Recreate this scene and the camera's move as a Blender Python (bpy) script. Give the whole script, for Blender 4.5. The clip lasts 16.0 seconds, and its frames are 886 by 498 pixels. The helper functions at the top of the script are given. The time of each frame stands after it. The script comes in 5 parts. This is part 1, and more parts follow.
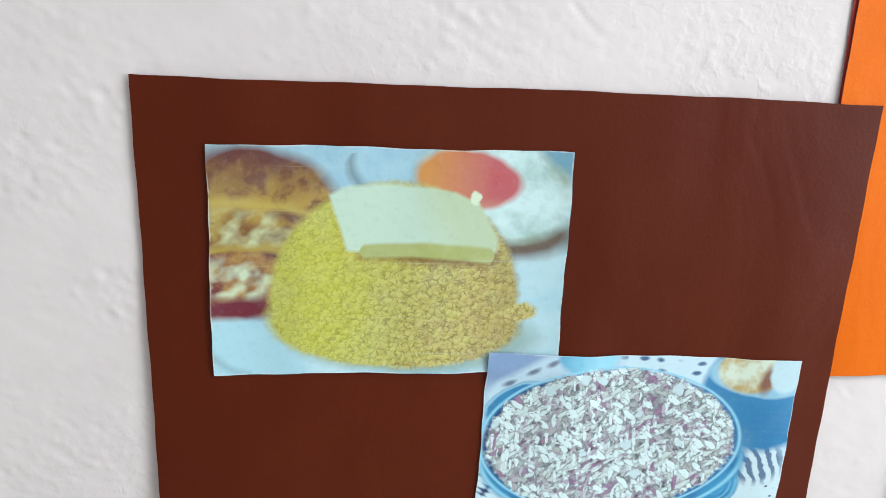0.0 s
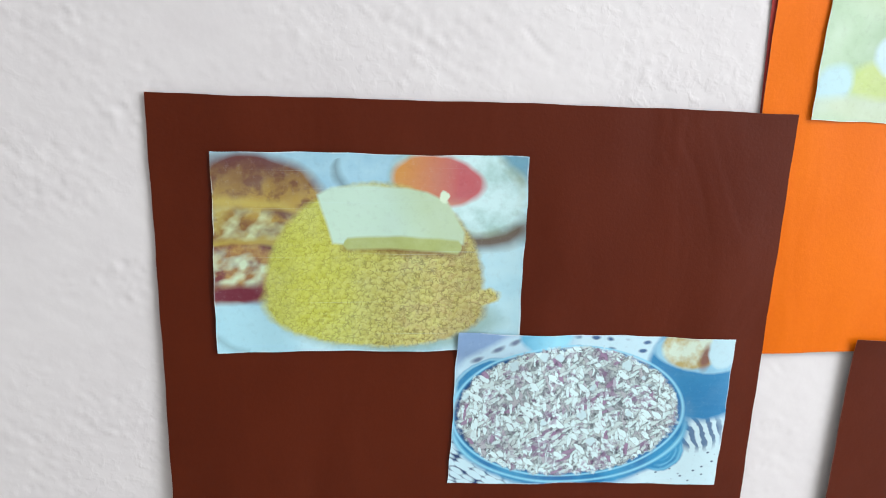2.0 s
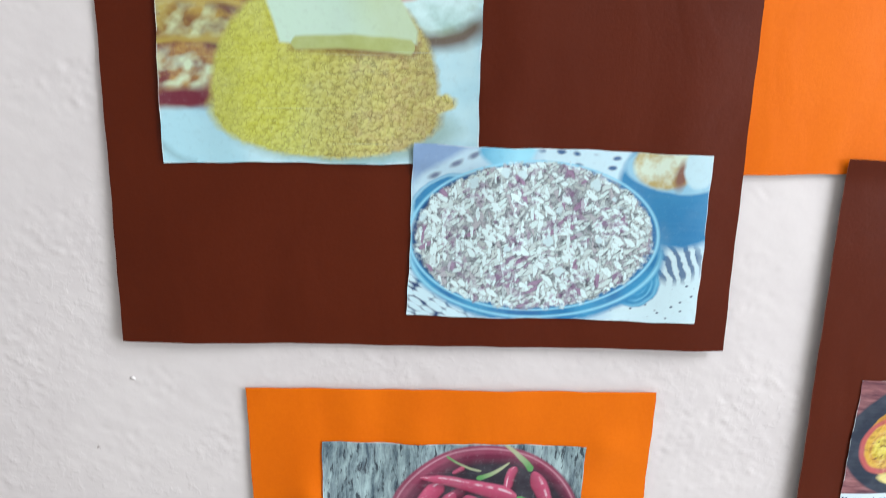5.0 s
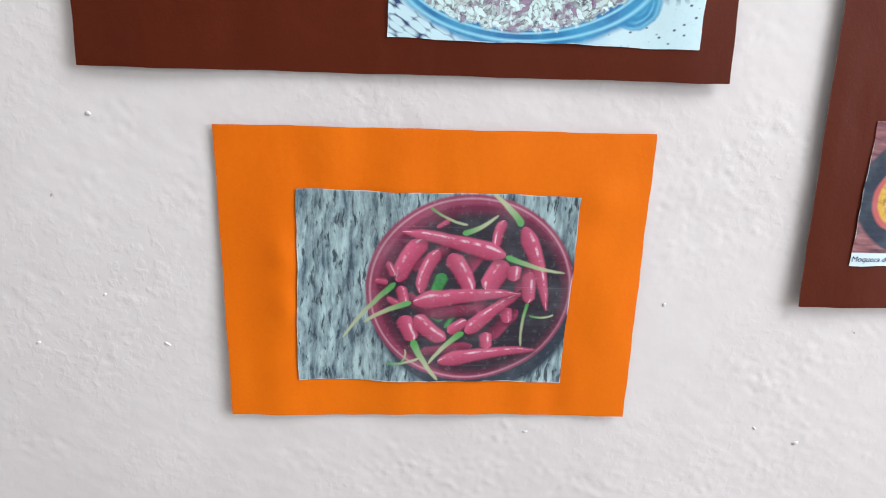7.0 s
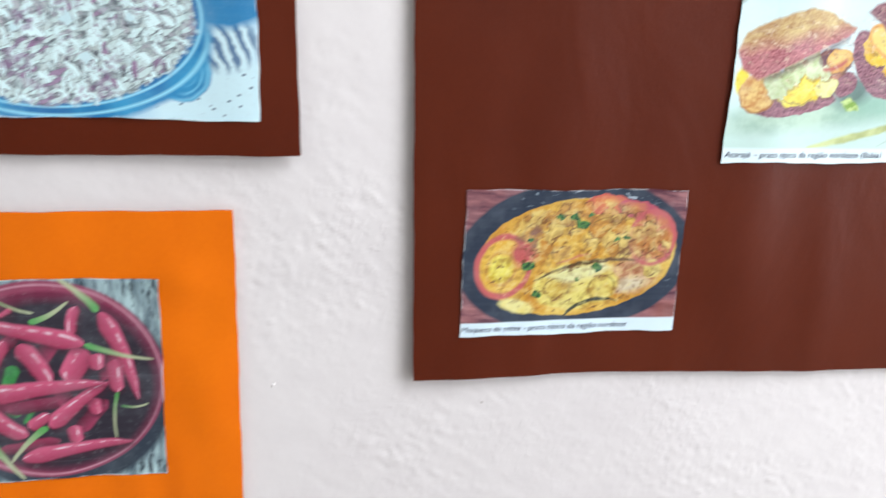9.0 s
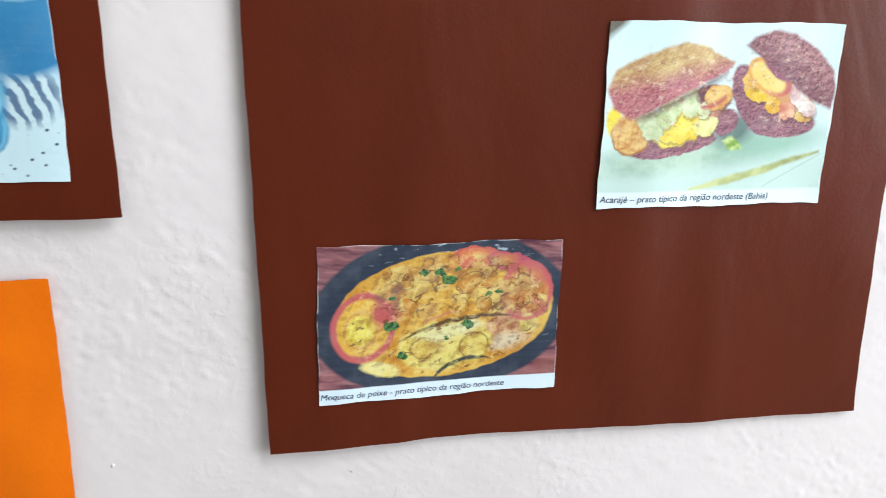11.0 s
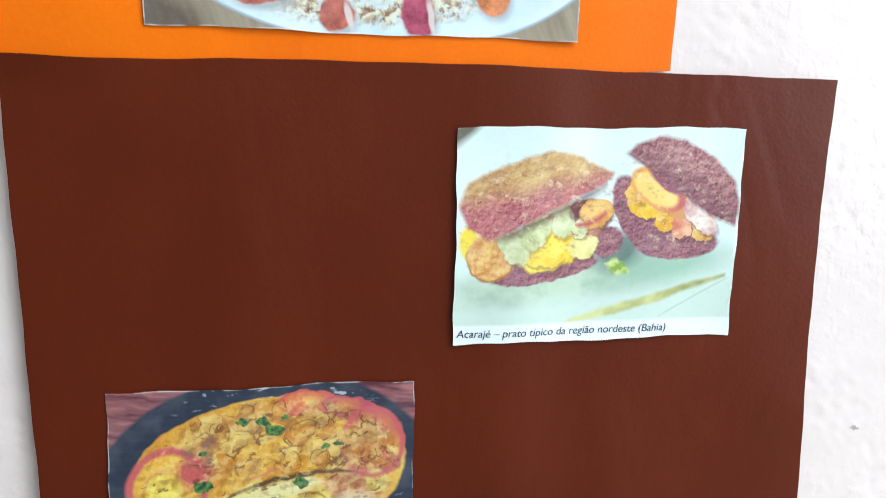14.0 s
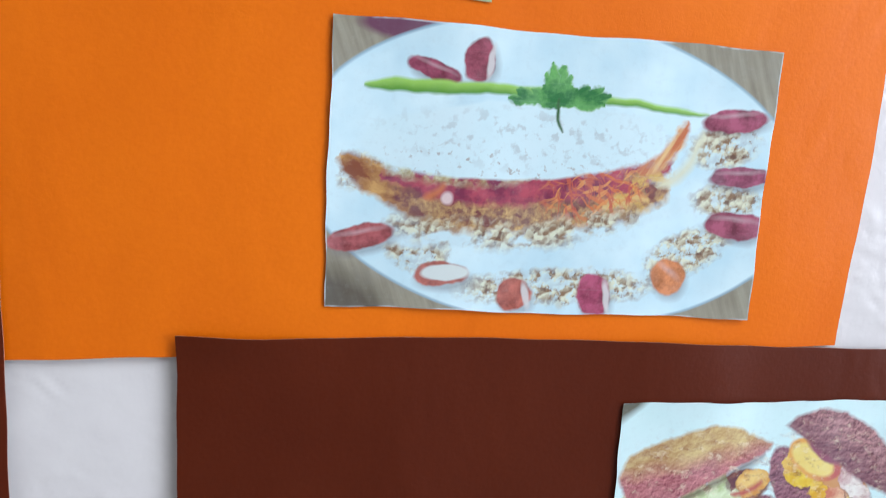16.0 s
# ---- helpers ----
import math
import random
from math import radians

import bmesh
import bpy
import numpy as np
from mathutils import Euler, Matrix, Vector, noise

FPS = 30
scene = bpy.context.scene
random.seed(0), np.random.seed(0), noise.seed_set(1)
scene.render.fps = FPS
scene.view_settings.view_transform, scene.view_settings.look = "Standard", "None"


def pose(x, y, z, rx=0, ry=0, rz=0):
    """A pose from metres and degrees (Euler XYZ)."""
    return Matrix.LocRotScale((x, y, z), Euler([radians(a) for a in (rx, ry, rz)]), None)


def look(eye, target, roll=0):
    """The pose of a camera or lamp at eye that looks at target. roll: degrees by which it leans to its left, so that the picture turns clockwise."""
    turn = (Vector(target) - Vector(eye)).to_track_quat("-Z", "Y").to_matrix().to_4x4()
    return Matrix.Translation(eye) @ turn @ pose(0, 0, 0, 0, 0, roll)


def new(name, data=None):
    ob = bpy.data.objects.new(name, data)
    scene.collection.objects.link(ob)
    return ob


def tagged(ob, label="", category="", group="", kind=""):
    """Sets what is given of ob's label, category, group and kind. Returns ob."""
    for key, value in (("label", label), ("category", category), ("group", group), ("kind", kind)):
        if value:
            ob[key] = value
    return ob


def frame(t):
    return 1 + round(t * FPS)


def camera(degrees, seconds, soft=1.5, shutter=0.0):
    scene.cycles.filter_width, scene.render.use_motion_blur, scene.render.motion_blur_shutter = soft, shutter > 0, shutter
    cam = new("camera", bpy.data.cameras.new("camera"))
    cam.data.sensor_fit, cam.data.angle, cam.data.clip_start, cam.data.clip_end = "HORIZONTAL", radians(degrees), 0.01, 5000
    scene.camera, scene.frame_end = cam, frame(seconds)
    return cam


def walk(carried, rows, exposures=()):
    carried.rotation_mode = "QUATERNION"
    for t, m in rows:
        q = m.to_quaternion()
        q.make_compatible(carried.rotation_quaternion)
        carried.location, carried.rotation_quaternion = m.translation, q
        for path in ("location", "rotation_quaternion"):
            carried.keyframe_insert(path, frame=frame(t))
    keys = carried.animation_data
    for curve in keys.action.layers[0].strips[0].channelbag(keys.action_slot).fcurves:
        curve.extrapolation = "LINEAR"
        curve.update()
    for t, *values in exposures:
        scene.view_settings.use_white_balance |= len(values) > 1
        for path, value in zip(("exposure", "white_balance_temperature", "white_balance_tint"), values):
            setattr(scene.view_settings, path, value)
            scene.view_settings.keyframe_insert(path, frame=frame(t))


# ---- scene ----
cam = camera(63.0, 16.0, soft=0.75, shutter=0.4)
PATH = [
    (0, (-0.016, 0.015, 1.532), (0.145, 1.928, 0.97), 2.5),
    (0.5, (-0.015, 0.005, 1.536), (0.156, 1.919, 0.981), 2.6),
    (1, (-0.01, -0.005, 1.54), (0.165, 1.909, 0.986), 2.6),
    (1.5, (-0.005, -0.021, 1.539), (0.159, 1.895, 0.989), 2.3),
    (2, (0.0, -0.049, 1.541), (0.148, 1.87, 0.997), 2.1),
    (2.5, (0.004, -0.083, 1.53), (0.136, 1.835, 0.978), 2.2),
    (3, (0.013, -0.095, 1.506), (0.13, 1.816, 0.927), 2.4),
    (3.2, (0.02, -0.091, 1.502), (0.16, 1.825, 0.945), 2.3),
    (5.3, (0.062, -0.055, 1.364), (0.082, 1.881, 0.862), 1.8),
    (5.5, (0.06, -0.051, 1.337), (0.084, 1.885, 0.834), 2.3),
    (6, (0.057, -0.052, 1.291), (0.116, 1.882, 0.783), 2.5),
    (6.5, (0.057, -0.058, 1.248), (0.146, 1.882, 0.772), 2.6),
    (7, (0.069, -0.068, 1.222), (0.138, 1.859, 0.689), 2.0),
    (7.5, (0.081, -0.071, 1.221), (0.164, 1.861, 0.711), 2.1),
    (8, (0.115, -0.08, 1.229), (0.208, 1.854, 0.73), 1.6),
    (8.5, (0.199, -0.065, 1.253), (0.428, 1.857, 0.749), 1.8),
    (9, (0.302, -0.036, 1.274), (0.556, 1.872, 0.733), 1.6),
    (9.2, (0.326, -0.021, 1.305), (0.57, 1.876, 0.721), 2.8),
    (11.3, (0.395, 0.012, 1.301), (0.764, 1.9, 0.754), 0.7),
    (11.5, (0.412, 0.017, 1.302), (0.795, 1.901, 0.75), 0.8),
    (12, (0.435, 0.017, 1.315), (0.781, 1.918, 0.797), 0.6),
    (12.5, (0.451, 0.038, 1.304), (0.782, 1.95, 0.819), 1.8),
    (13, (0.48, 0.055, 1.301), (0.792, 1.993, 0.917), 2.0),
    (13.5, (0.489, 0.057, 1.306), (0.79, 2.0, 0.939), 1.1),
    (14, (0.487, 0.064, 1.32), (0.79, 2.007, 0.959), 0.8),
    (14.5, (0.48, 0.068, 1.339), (0.788, 2.01, 0.968), 0.8),
    (15, (0.453, 0.076, 1.371), (0.725, 2.035, 1.072), 1.6),
    (15.5, (0.415, 0.092, 1.415), (0.669, 2.048, 1.083), 2.6),
    (16, (0.408, 0.102, 1.439), (0.705, 2.054, 1.118), 3.4),
]
EXPOSURES = [(0.0, 0.0, 6480, 10), (3.2, 0.0, 6400, 9), (5.5, 0.0, 6500, 11), (8.0, 0.0, 6450, 11), (12.0, -0.09, 6450, 9), (14.5, -0.09, 6480, 10), (15.5, -0.3, 6350, 10), (16.0, -0.4, 6000, 10)]
walk(cam, [(t, look(eye, target, roll)) for t, eye, target, roll in PATH], EXPOSURES)

# ---- light: a classroom wall under two rows of ceiling tubes, plus an assumed window lamp ----
world = bpy.data.worlds.new("world")
scene.world = world
world.use_nodes = True
world.node_tree.nodes["Background"].inputs[0].default_value = (0.75, 0.85, 1.0, 1)
world.node_tree.nodes["Background"].inputs[1].default_value = 0.05


def area_lamp(name, at, target, size_x, size_y, watts, colour):
    data = bpy.data.lights.new(name, "AREA")
    data.shape, data.size, data.size_y, data.energy, data.color = "RECTANGLE", size_x, size_y, watts, colour
    ob = new(name, data)
    ob.matrix_world = look(at, target)
    return ob


area_lamp("ceiling_tube_light", (1.5, -0.8, 2.74), (1.5, -0.799, 0), 0.25, 1.3, 66, (0.95, 0.97, 1.0))
area_lamp("ceiling_tube_light", (-0.85, -1.1, 2.74), (-0.85, -1.099, 0), 0.25, 1.3, 6, (1.0, 0.96, 0.93))
# added side lamp for the light from the right; its window is assumed, never seen
area_lamp("assumed_window_light", (3.19, -1.3, 1.65), (0, -1.3, 1.6), 1.5, 1.2, 104, (0.95, 0.96, 1.0))


# ---- node helpers ----
def lin(c):
    """Linear colour from eight-bit sRGB numbers."""
    return tuple(v / 255 / 12.92 if v / 255 <= 0.04045 else ((v / 255 + 0.055) / 1.055) ** 2.4 for v in c)


class Shade:
    """A small painter on a node tree: masks of simple shapes, laid over one another in print units (height = 1, y down)."""

    def __init__(self, name):
        self.mat = bpy.data.materials.new(name)
        self.mat.use_nodes = True
        self.nodes, self.links = self.mat.node_tree.nodes, self.mat.node_tree.links
        self.bsdf = self.nodes["Principled BSDF"]
        self.colour, self.known = None, {}

    def put(self, socket, value):
        if isinstance(value, bpy.types.NodeSocket):
            self.links.new(value, socket)
        elif isinstance(value, (tuple, list)) and socket.type == "RGBA":
            socket.default_value = (*value[:3], 1)
        else:
            socket.default_value = value

    def math(self, op, a, b=0.0, c=0.0, clamp=False):
        n = self.nodes.new("ShaderNodeMath")
        n.operation, n.use_clamp = op, clamp
        for i, v in enumerate((a, b, c)):
            self.put(n.inputs[i], v)
        return n.outputs[0]

    def vec(self, op, a, b=(0, 0, 0), scale=1.0):
        n = self.nodes.new("ShaderNodeVectorMath")
        n.operation = op
        self.put(n.inputs[0], a)
        if op == "SCALE":
            n.inputs["Scale"].default_value = scale
        else:
            self.put(n.inputs[1], b)
        return n.outputs["Value"] if op == "LENGTH" else n.outputs["Vector"]

    def coords(self, kind="UV"):
        n = self.nodes.new("ShaderNodeTexCoord")
        return n.outputs[kind]

    def place(self, v, loc=(0, 0), turn=0.0, scale=(1, 1)):
        """v seen from loc, turned by turn degrees and divided by scale."""
        n = self.nodes.new("ShaderNodeMapping")
        n.vector_type = "TEXTURE"
        self.put(n.inputs["Vector"], v)
        n.inputs["Location"].default_value = (loc[0], loc[1], 0)
        n.inputs["Rotation"].default_value = (0, 0, radians(turn))
        n.inputs["Scale"].default_value = (scale[0], scale[1], 1)
        return n.outputs[0]

    def noise(self, v, scale, detail=3.0, rough=0.55, colour=False, distort=0.0):
        n = self.nodes.new("ShaderNodeTexNoise")
        self.put(n.inputs["Vector"], v)
        n.inputs["Scale"].default_value, n.inputs["Detail"].default_value = scale, detail
        n.inputs["Roughness"].default_value, n.inputs["Distortion"].default_value = rough, distort
        return n.outputs["Color" if colour else "Fac"]

    def cells(self, v, scale, feature="F1", out="Distance", rand=1.0):
        n = self.nodes.new("ShaderNodeTexVoronoi")
        n.feature = feature
        self.put(n.inputs["Vector"], v)
        n.inputs["Scale"].default_value, n.inputs["Randomness"].default_value = scale, rand
        return n.outputs[out]

    def warp(self, v, scale, amount, detail=2.0):
        c = self.noise(v, scale, detail, colour=True)
        return self.vec("ADD", v, self.vec("SCALE", self.vec("SUBTRACT", c, (0.5, 0.5, 0.5)), scale=amount))

    def step(self, value, lo, hi):
        """0 below lo, 1 above hi (or the other way round where hi < lo)."""
        k = 1.0 / (hi - lo)
        return self.math("MULTIPLY_ADD", value, k, -lo * k, clamp=True)

    def mix(self, a, b, fac, blend="MIX"):
        n = self.nodes.new("ShaderNodeMix")
        n.data_type, n.blend_type = "RGBA", blend
        self.put(n.inputs[0], fac)
        self.put(n.inputs[6], a)
        self.put(n.inputs[7], b)
        return n.outputs[2]

    def split(self, v):
        if isinstance(v, tuple):
            return v
        if v in self.known:
            return self.known[v]
        n = self.nodes.new("ShaderNodeSeparateXYZ")
        self.put(n.inputs[0], v)
        self.known[v] = (n.outputs[0], n.outputs[1])
        return self.known[v]

    def after(self, v):
        """The coordinates v, computed only once the colour painted so far stands (keeps a long chain of layers light)."""
        n = self.nodes.new("ShaderNodeSeparateColor")
        self.put(n.inputs[0], self.colour)
        x, y = self.split(v)
        return tuple(self.math("MULTIPLY_ADD", n.outputs[0], 1e-6, k) for k in (x, y))

    def radius(self, v, cx, cy, rx, ry, turn):
        x, y = self.split(v)
        c, k = math.cos(radians(turn)), math.sin(radians(turn))
        a = self.math("MULTIPLY_ADD", x, c / rx, self.math("MULTIPLY_ADD", y, k / rx, -(cx * c + cy * k) / rx))
        b = self.math("MULTIPLY_ADD", x, -k / ry, self.math("MULTIPLY_ADD", y, c / ry, (cx * k - cy * c) / ry))
        return self.math("SQRT", self.math("MULTIPLY_ADD", a, a, self.math("MULTIPLY", b, b)))

    def ellipse(self, v, cx, cy, rx, ry, turn=0.0, soft=0.06):
        return self.step(self.radius(v, cx, cy, rx, ry, turn), 1 + soft, 1 - soft)

    def ring(self, v, cx, cy, rx, ry, turn=0.0, width=0.05, soft=0.03):
        d = self.math("ABSOLUTE", self.math("SUBTRACT", self.radius(v, cx, cy, rx, ry, turn), 1.0))
        return self.step(d, width + soft, width - soft)

    def convex(self, v, points, soft=0.012):
        """The inside of a convex outline whose corners run clockwise as seen on the print."""
        x, y = self.split(v)
        worst = None
        for (ax, ay), (bx, by) in zip(points, points[1:] + points[:1]):
            length = math.hypot(bx - ax, by - ay)
            nx, ny = (by - ay) / length, -(bx - ax) / length
            d = self.math("MULTIPLY_ADD", x, nx, self.math("MULTIPLY_ADD", y, ny, -(nx * ax + ny * ay)))
            worst = d if worst is None else self.math("MAXIMUM", worst, d)
        return self.step(worst, soft, -soft)

    def axes(self, v, x0, y0, x1, y1):
        """How far along the line from one point to the other a place lies (0 to 1), and how far beside it."""
        x, y = self.split(v)
        length = math.hypot(x1 - x0, y1 - y0)
        c, k = (x1 - x0) / length, (y1 - y0) / length
        along = self.math("MULTIPLY_ADD", x, c / length, self.math("MULTIPLY_ADD", y, k / length, -(x0 * c + y0 * k) / length))
        return along, self.math("MULTIPLY_ADD", x, -k, self.math("MULTIPLY_ADD", y, c, x0 * k - y0 * c))

    def stroke(self, v, x0, y0, x1, y1, w0, w1, bend=0.0, soft=0.006, blunt=6.0):
        """A tapering, bent stroke: its mask, and how far across it a place lies, from -1 to 1."""
        along, across = self.axes(v, x0, y0, x1, y1)
        rest = self.math("SUBTRACT", 1.0, along)
        if bend:
            across = self.math("SUBTRACT", across, self.math("MULTIPLY", self.math("MULTIPLY", along, rest), 4 * bend))
        ends = self.math("POWER", self.math("MULTIPLY", self.math("MINIMUM", along, rest), blunt, clamp=True), 0.5)
        half = self.math("MULTIPLY", self.math("MULTIPLY_ADD", along, w1 - w0, w0), ends)
        inside = self.step(self.math("SUBTRACT", half, self.math("ABSOLUTE", across)), -soft, soft)
        inside = self.math("MULTIPLY", inside, self.step(ends, 0.0, 0.2))
        return inside, self.math("DIVIDE", across, self.math("MAXIMUM", half, 0.001))

    def paint(self, colour, mask=1.0):
        self.colour = colour if self.colour is None else self.mix(self.colour, colour, mask)

    def relief(self, v, scale, depth=0.25, kind="cells", detail=4.0):
        """How a lumpy surface catches light from above and the left in a photograph: 0 in shade, 1 lit."""
        there = self.vec("ADD", v, (-0.16 / scale, -0.26 / scale, 0))
        if kind == "cells":
            d = self.math("SUBTRACT", self.cells(there, scale), self.cells(v, scale))
        else:
            d = self.math("SUBTRACT", self.noise(v, scale, detail, 0.6), self.noise(there, scale, detail, 0.6))
        return self.step(d, -depth, depth)

    def both(self, a, b):
        return self.math("MULTIPLY", a, b)


def finish_print(s, v, wide, detail=0.2, streaks=0.06, cast=(0.76, 0.88, 0.92)):
    """Ink-jet banding, paper tooth and a dull coating over a painted print."""
    bands = s.noise(s.place(v, scale=(6.0, 0.05)), 1.6, 3.0)
    s.colour = s.mix(s.colour, lin((238, 246, 250)), s.math("MULTIPLY", s.step(bands, 0.5, 0.8), 0.02))
    crevice = s.step(s.noise(v, 26.0, 6.0, 0.72), 0.52, 0.72)
    s.colour = s.mix(s.colour, (0.42, 0.36, 0.36), s.math("MULTIPLY", crevice, detail), "MULTIPLY")
    spark = s.step(s.noise(s.vec("ADD", v, (7.0, 3.0, 0)), 34.0, 5.0, 0.7), 0.56, 0.74)
    s.colour = s.mix(s.colour, (0.9, 0.9, 0.86), s.math("MULTIPLY", spark, s.math("MULTIPLY", detail, 0.55)))
    blotch = s.noise(v, 5.0, 4.0)
    s.colour = s.mix(s.colour, (0.55, 0.56, 0.6), s.math("MULTIPLY", s.step(blotch, 0.45, 0.85), 0.14))
    lines = s.step(s.noise(s.place(v, scale=(1.6, 0.011)), 1.0, 2.0), 0.66, 0.74)
    s.colour = s.mix(s.colour, lin((226, 240, 240)), s.math("MULTIPLY", lines, streaks))
    s.colour = s.mix(s.colour, cast, 1.0, "MULTIPLY")
    # the cut edge, where the white of the paper shows in places
    x, y = s.split(v)
    inset = s.math("MINIMUM", s.math("MINIMUM", x, s.math("SUBTRACT", wide, x)), s.math("MINIMUM", y, s.math("SUBTRACT", 1.0, y)))
    cut = s.both(s.step(inset, 0.006, 0.003), s.step(s.noise(v, 5.0, 3.0), 0.45, 0.55))
    s.colour = s.mix(s.colour, lin((224, 232, 234)), s.math("MULTIPLY", cut, 0.5))
    s.put(s.bsdf.inputs["Base Color"], s.colour)
    s.bsdf.inputs["Roughness"].default_value = 0.5
    s.bsdf.inputs["Specular IOR Level"].default_value = 0.28
    b = s.nodes.new("ShaderNodeBump")
    b.inputs["Strength"].default_value, b.inputs["Distance"].default_value = 0.25, 0.0006
    s.put(b.inputs["Height"], s.noise(v, 9.0, 5.0, 0.6))
    s.put(s.bsdf.inputs["Normal"], b.outputs[0])
    return s.mat


# ---- materials: the cards, the wall, the room ----
def card_material(name, dark, light, sheen):
    s = Shade(name)
    v = s.coords("Object")
    cloud = s.noise(v, 7.0, 4.0)
    fibre = s.noise(v, 420.0, 3.0, 0.7)
    streak = s.noise(s.vec("MULTIPLY", v, (1.0, 1.0, 0.6)), 12.0, 3.0, distort=0.6)
    f = s.math("ADD", s.math("MULTIPLY", cloud, 0.5), s.math("ADD", s.math("MULTIPLY", fibre, 0.2), s.math("MULTIPLY", streak, 0.3)))
    col = s.mix(lin(dark), lin(light), s.step(f, 0.32, 0.68))
    specks = s.step(s.cells(v, 55.0), 0.035, 0.02)
    col = s.mix(col, lin(light), s.math("MULTIPLY", specks, 0.6))
    s.put(s.bsdf.inputs["Base Color"], col)
    s.put(s.bsdf.inputs["Roughness"], s.math("MULTIPLY_ADD", cloud, 0.12, 0.36))
    s.bsdf.inputs["Specular IOR Level"].default_value = sheen
    b = s.nodes.new("ShaderNodeBump")
    b.inputs["Strength"].default_value, b.inputs["Distance"].default_value = 0.5, 0.005
    s.put(b.inputs["Height"], s.math("MULTIPLY_ADD", fibre, 0.05, s.math("MULTIPLY", streak, 0.8)))
    s.put(s.bsdf.inputs["Normal"], b.outputs[0])
    return s.mat


BROWN = card_material("brown_card_stock", (74, 23, 5), (87, 31, 9), 0.19)
ORANGE = card_material("orange_card_stock", (212, 98, 0), (228, 115, 3), 0.2)
RED = card_material("red_card_stock", (140, 34, 30), (160, 44, 38), 0.35)


def plain(name, colour, rough=0.8, spec=0.3, scale=6.0, spread=0.08):
    s = Shade(name)
    v = s.coords("Object")
    n = s.noise(v, scale, 5.0)
    c = lin(colour)
    s.put(s.bsdf.inputs["Base Color"], s.mix(tuple(k * (1 - spread) for k in c), tuple(min(1, k * (1 + spread)) for k in c), n))
    s.bsdf.inputs["Roughness"].default_value, s.bsdf.inputs["Specular IOR Level"].default_value = rough, spec
    return s.mat


CARD_CORE = plain("card_core", (176, 132, 116))
PAPER_BACK = plain("paper_back", (232, 236, 238))
INK = plain("caption_ink", (62, 66, 92), 0.7)
ROOM_PAINT = plain("room_paint", (186, 184, 181))
FLOOR_MAT = plain("grey_floor", (150, 146, 140), 0.5)


def wall_material():
    s = Shade("glossy_white_wall_paint")
    v = s.coords("Object")
    big = s.noise(v, 3.0, 4.0)
    small = s.noise(v, 45.0, 5.0, 0.6)
    f = s.math("ADD", s.math("MULTIPLY", big, 0.7), s.math("MULTIPLY", small, 0.3))
    col = s.mix(lin((206, 203, 204)), lin((218, 216, 216)), s.step(f, 0.35, 0.65))
    chips = s.both(s.step(s.cells(s.warp(v, 160.0, 0.012), 15.0), 0.045, 0.03), s.step(s.noise(v, 12.0, 2.0), 0.52, 0.56))
    col = s.mix(col, lin((130, 122, 118)), s.math("MULTIPLY", chips, 0.7))
    s.put(s.bsdf.inputs["Base Color"], col)
    s.bsdf.inputs["Roughness"].default_value = 0.28
    s.bsdf.inputs["Specular IOR Level"].default_value = 0.5
    b = s.nodes.new("ShaderNodeBump")
    b.inputs["Strength"].default_value, b.inputs["Distance"].default_value = 0.33, 0.0016
    h = s.math("ADD", s.math("MULTIPLY", s.noise(v, 60.0, 4.0, 0.5, distort=0.5), 0.3), s.math("MULTIPLY", s.noise(v, 260.0, 3.0), 0.08))
    patch = s.step(s.noise(v, 8.0, 4.0), 0.46, 0.7)
    pimples = s.math("MULTIPLY", s.step(s.noise(v, 150.0, 2.0, 0.45, distort=0.25), 0.48, 0.76), s.math("MULTIPLY_ADD", patch, 0.4, 0.05))
    s.put(b.inputs["Height"], s.math("ADD", h, pimples))
    s.put(s.bsdf.inputs["Normal"], b.outputs[0])
    return s.mat


WALL_PAINT = wall_material()


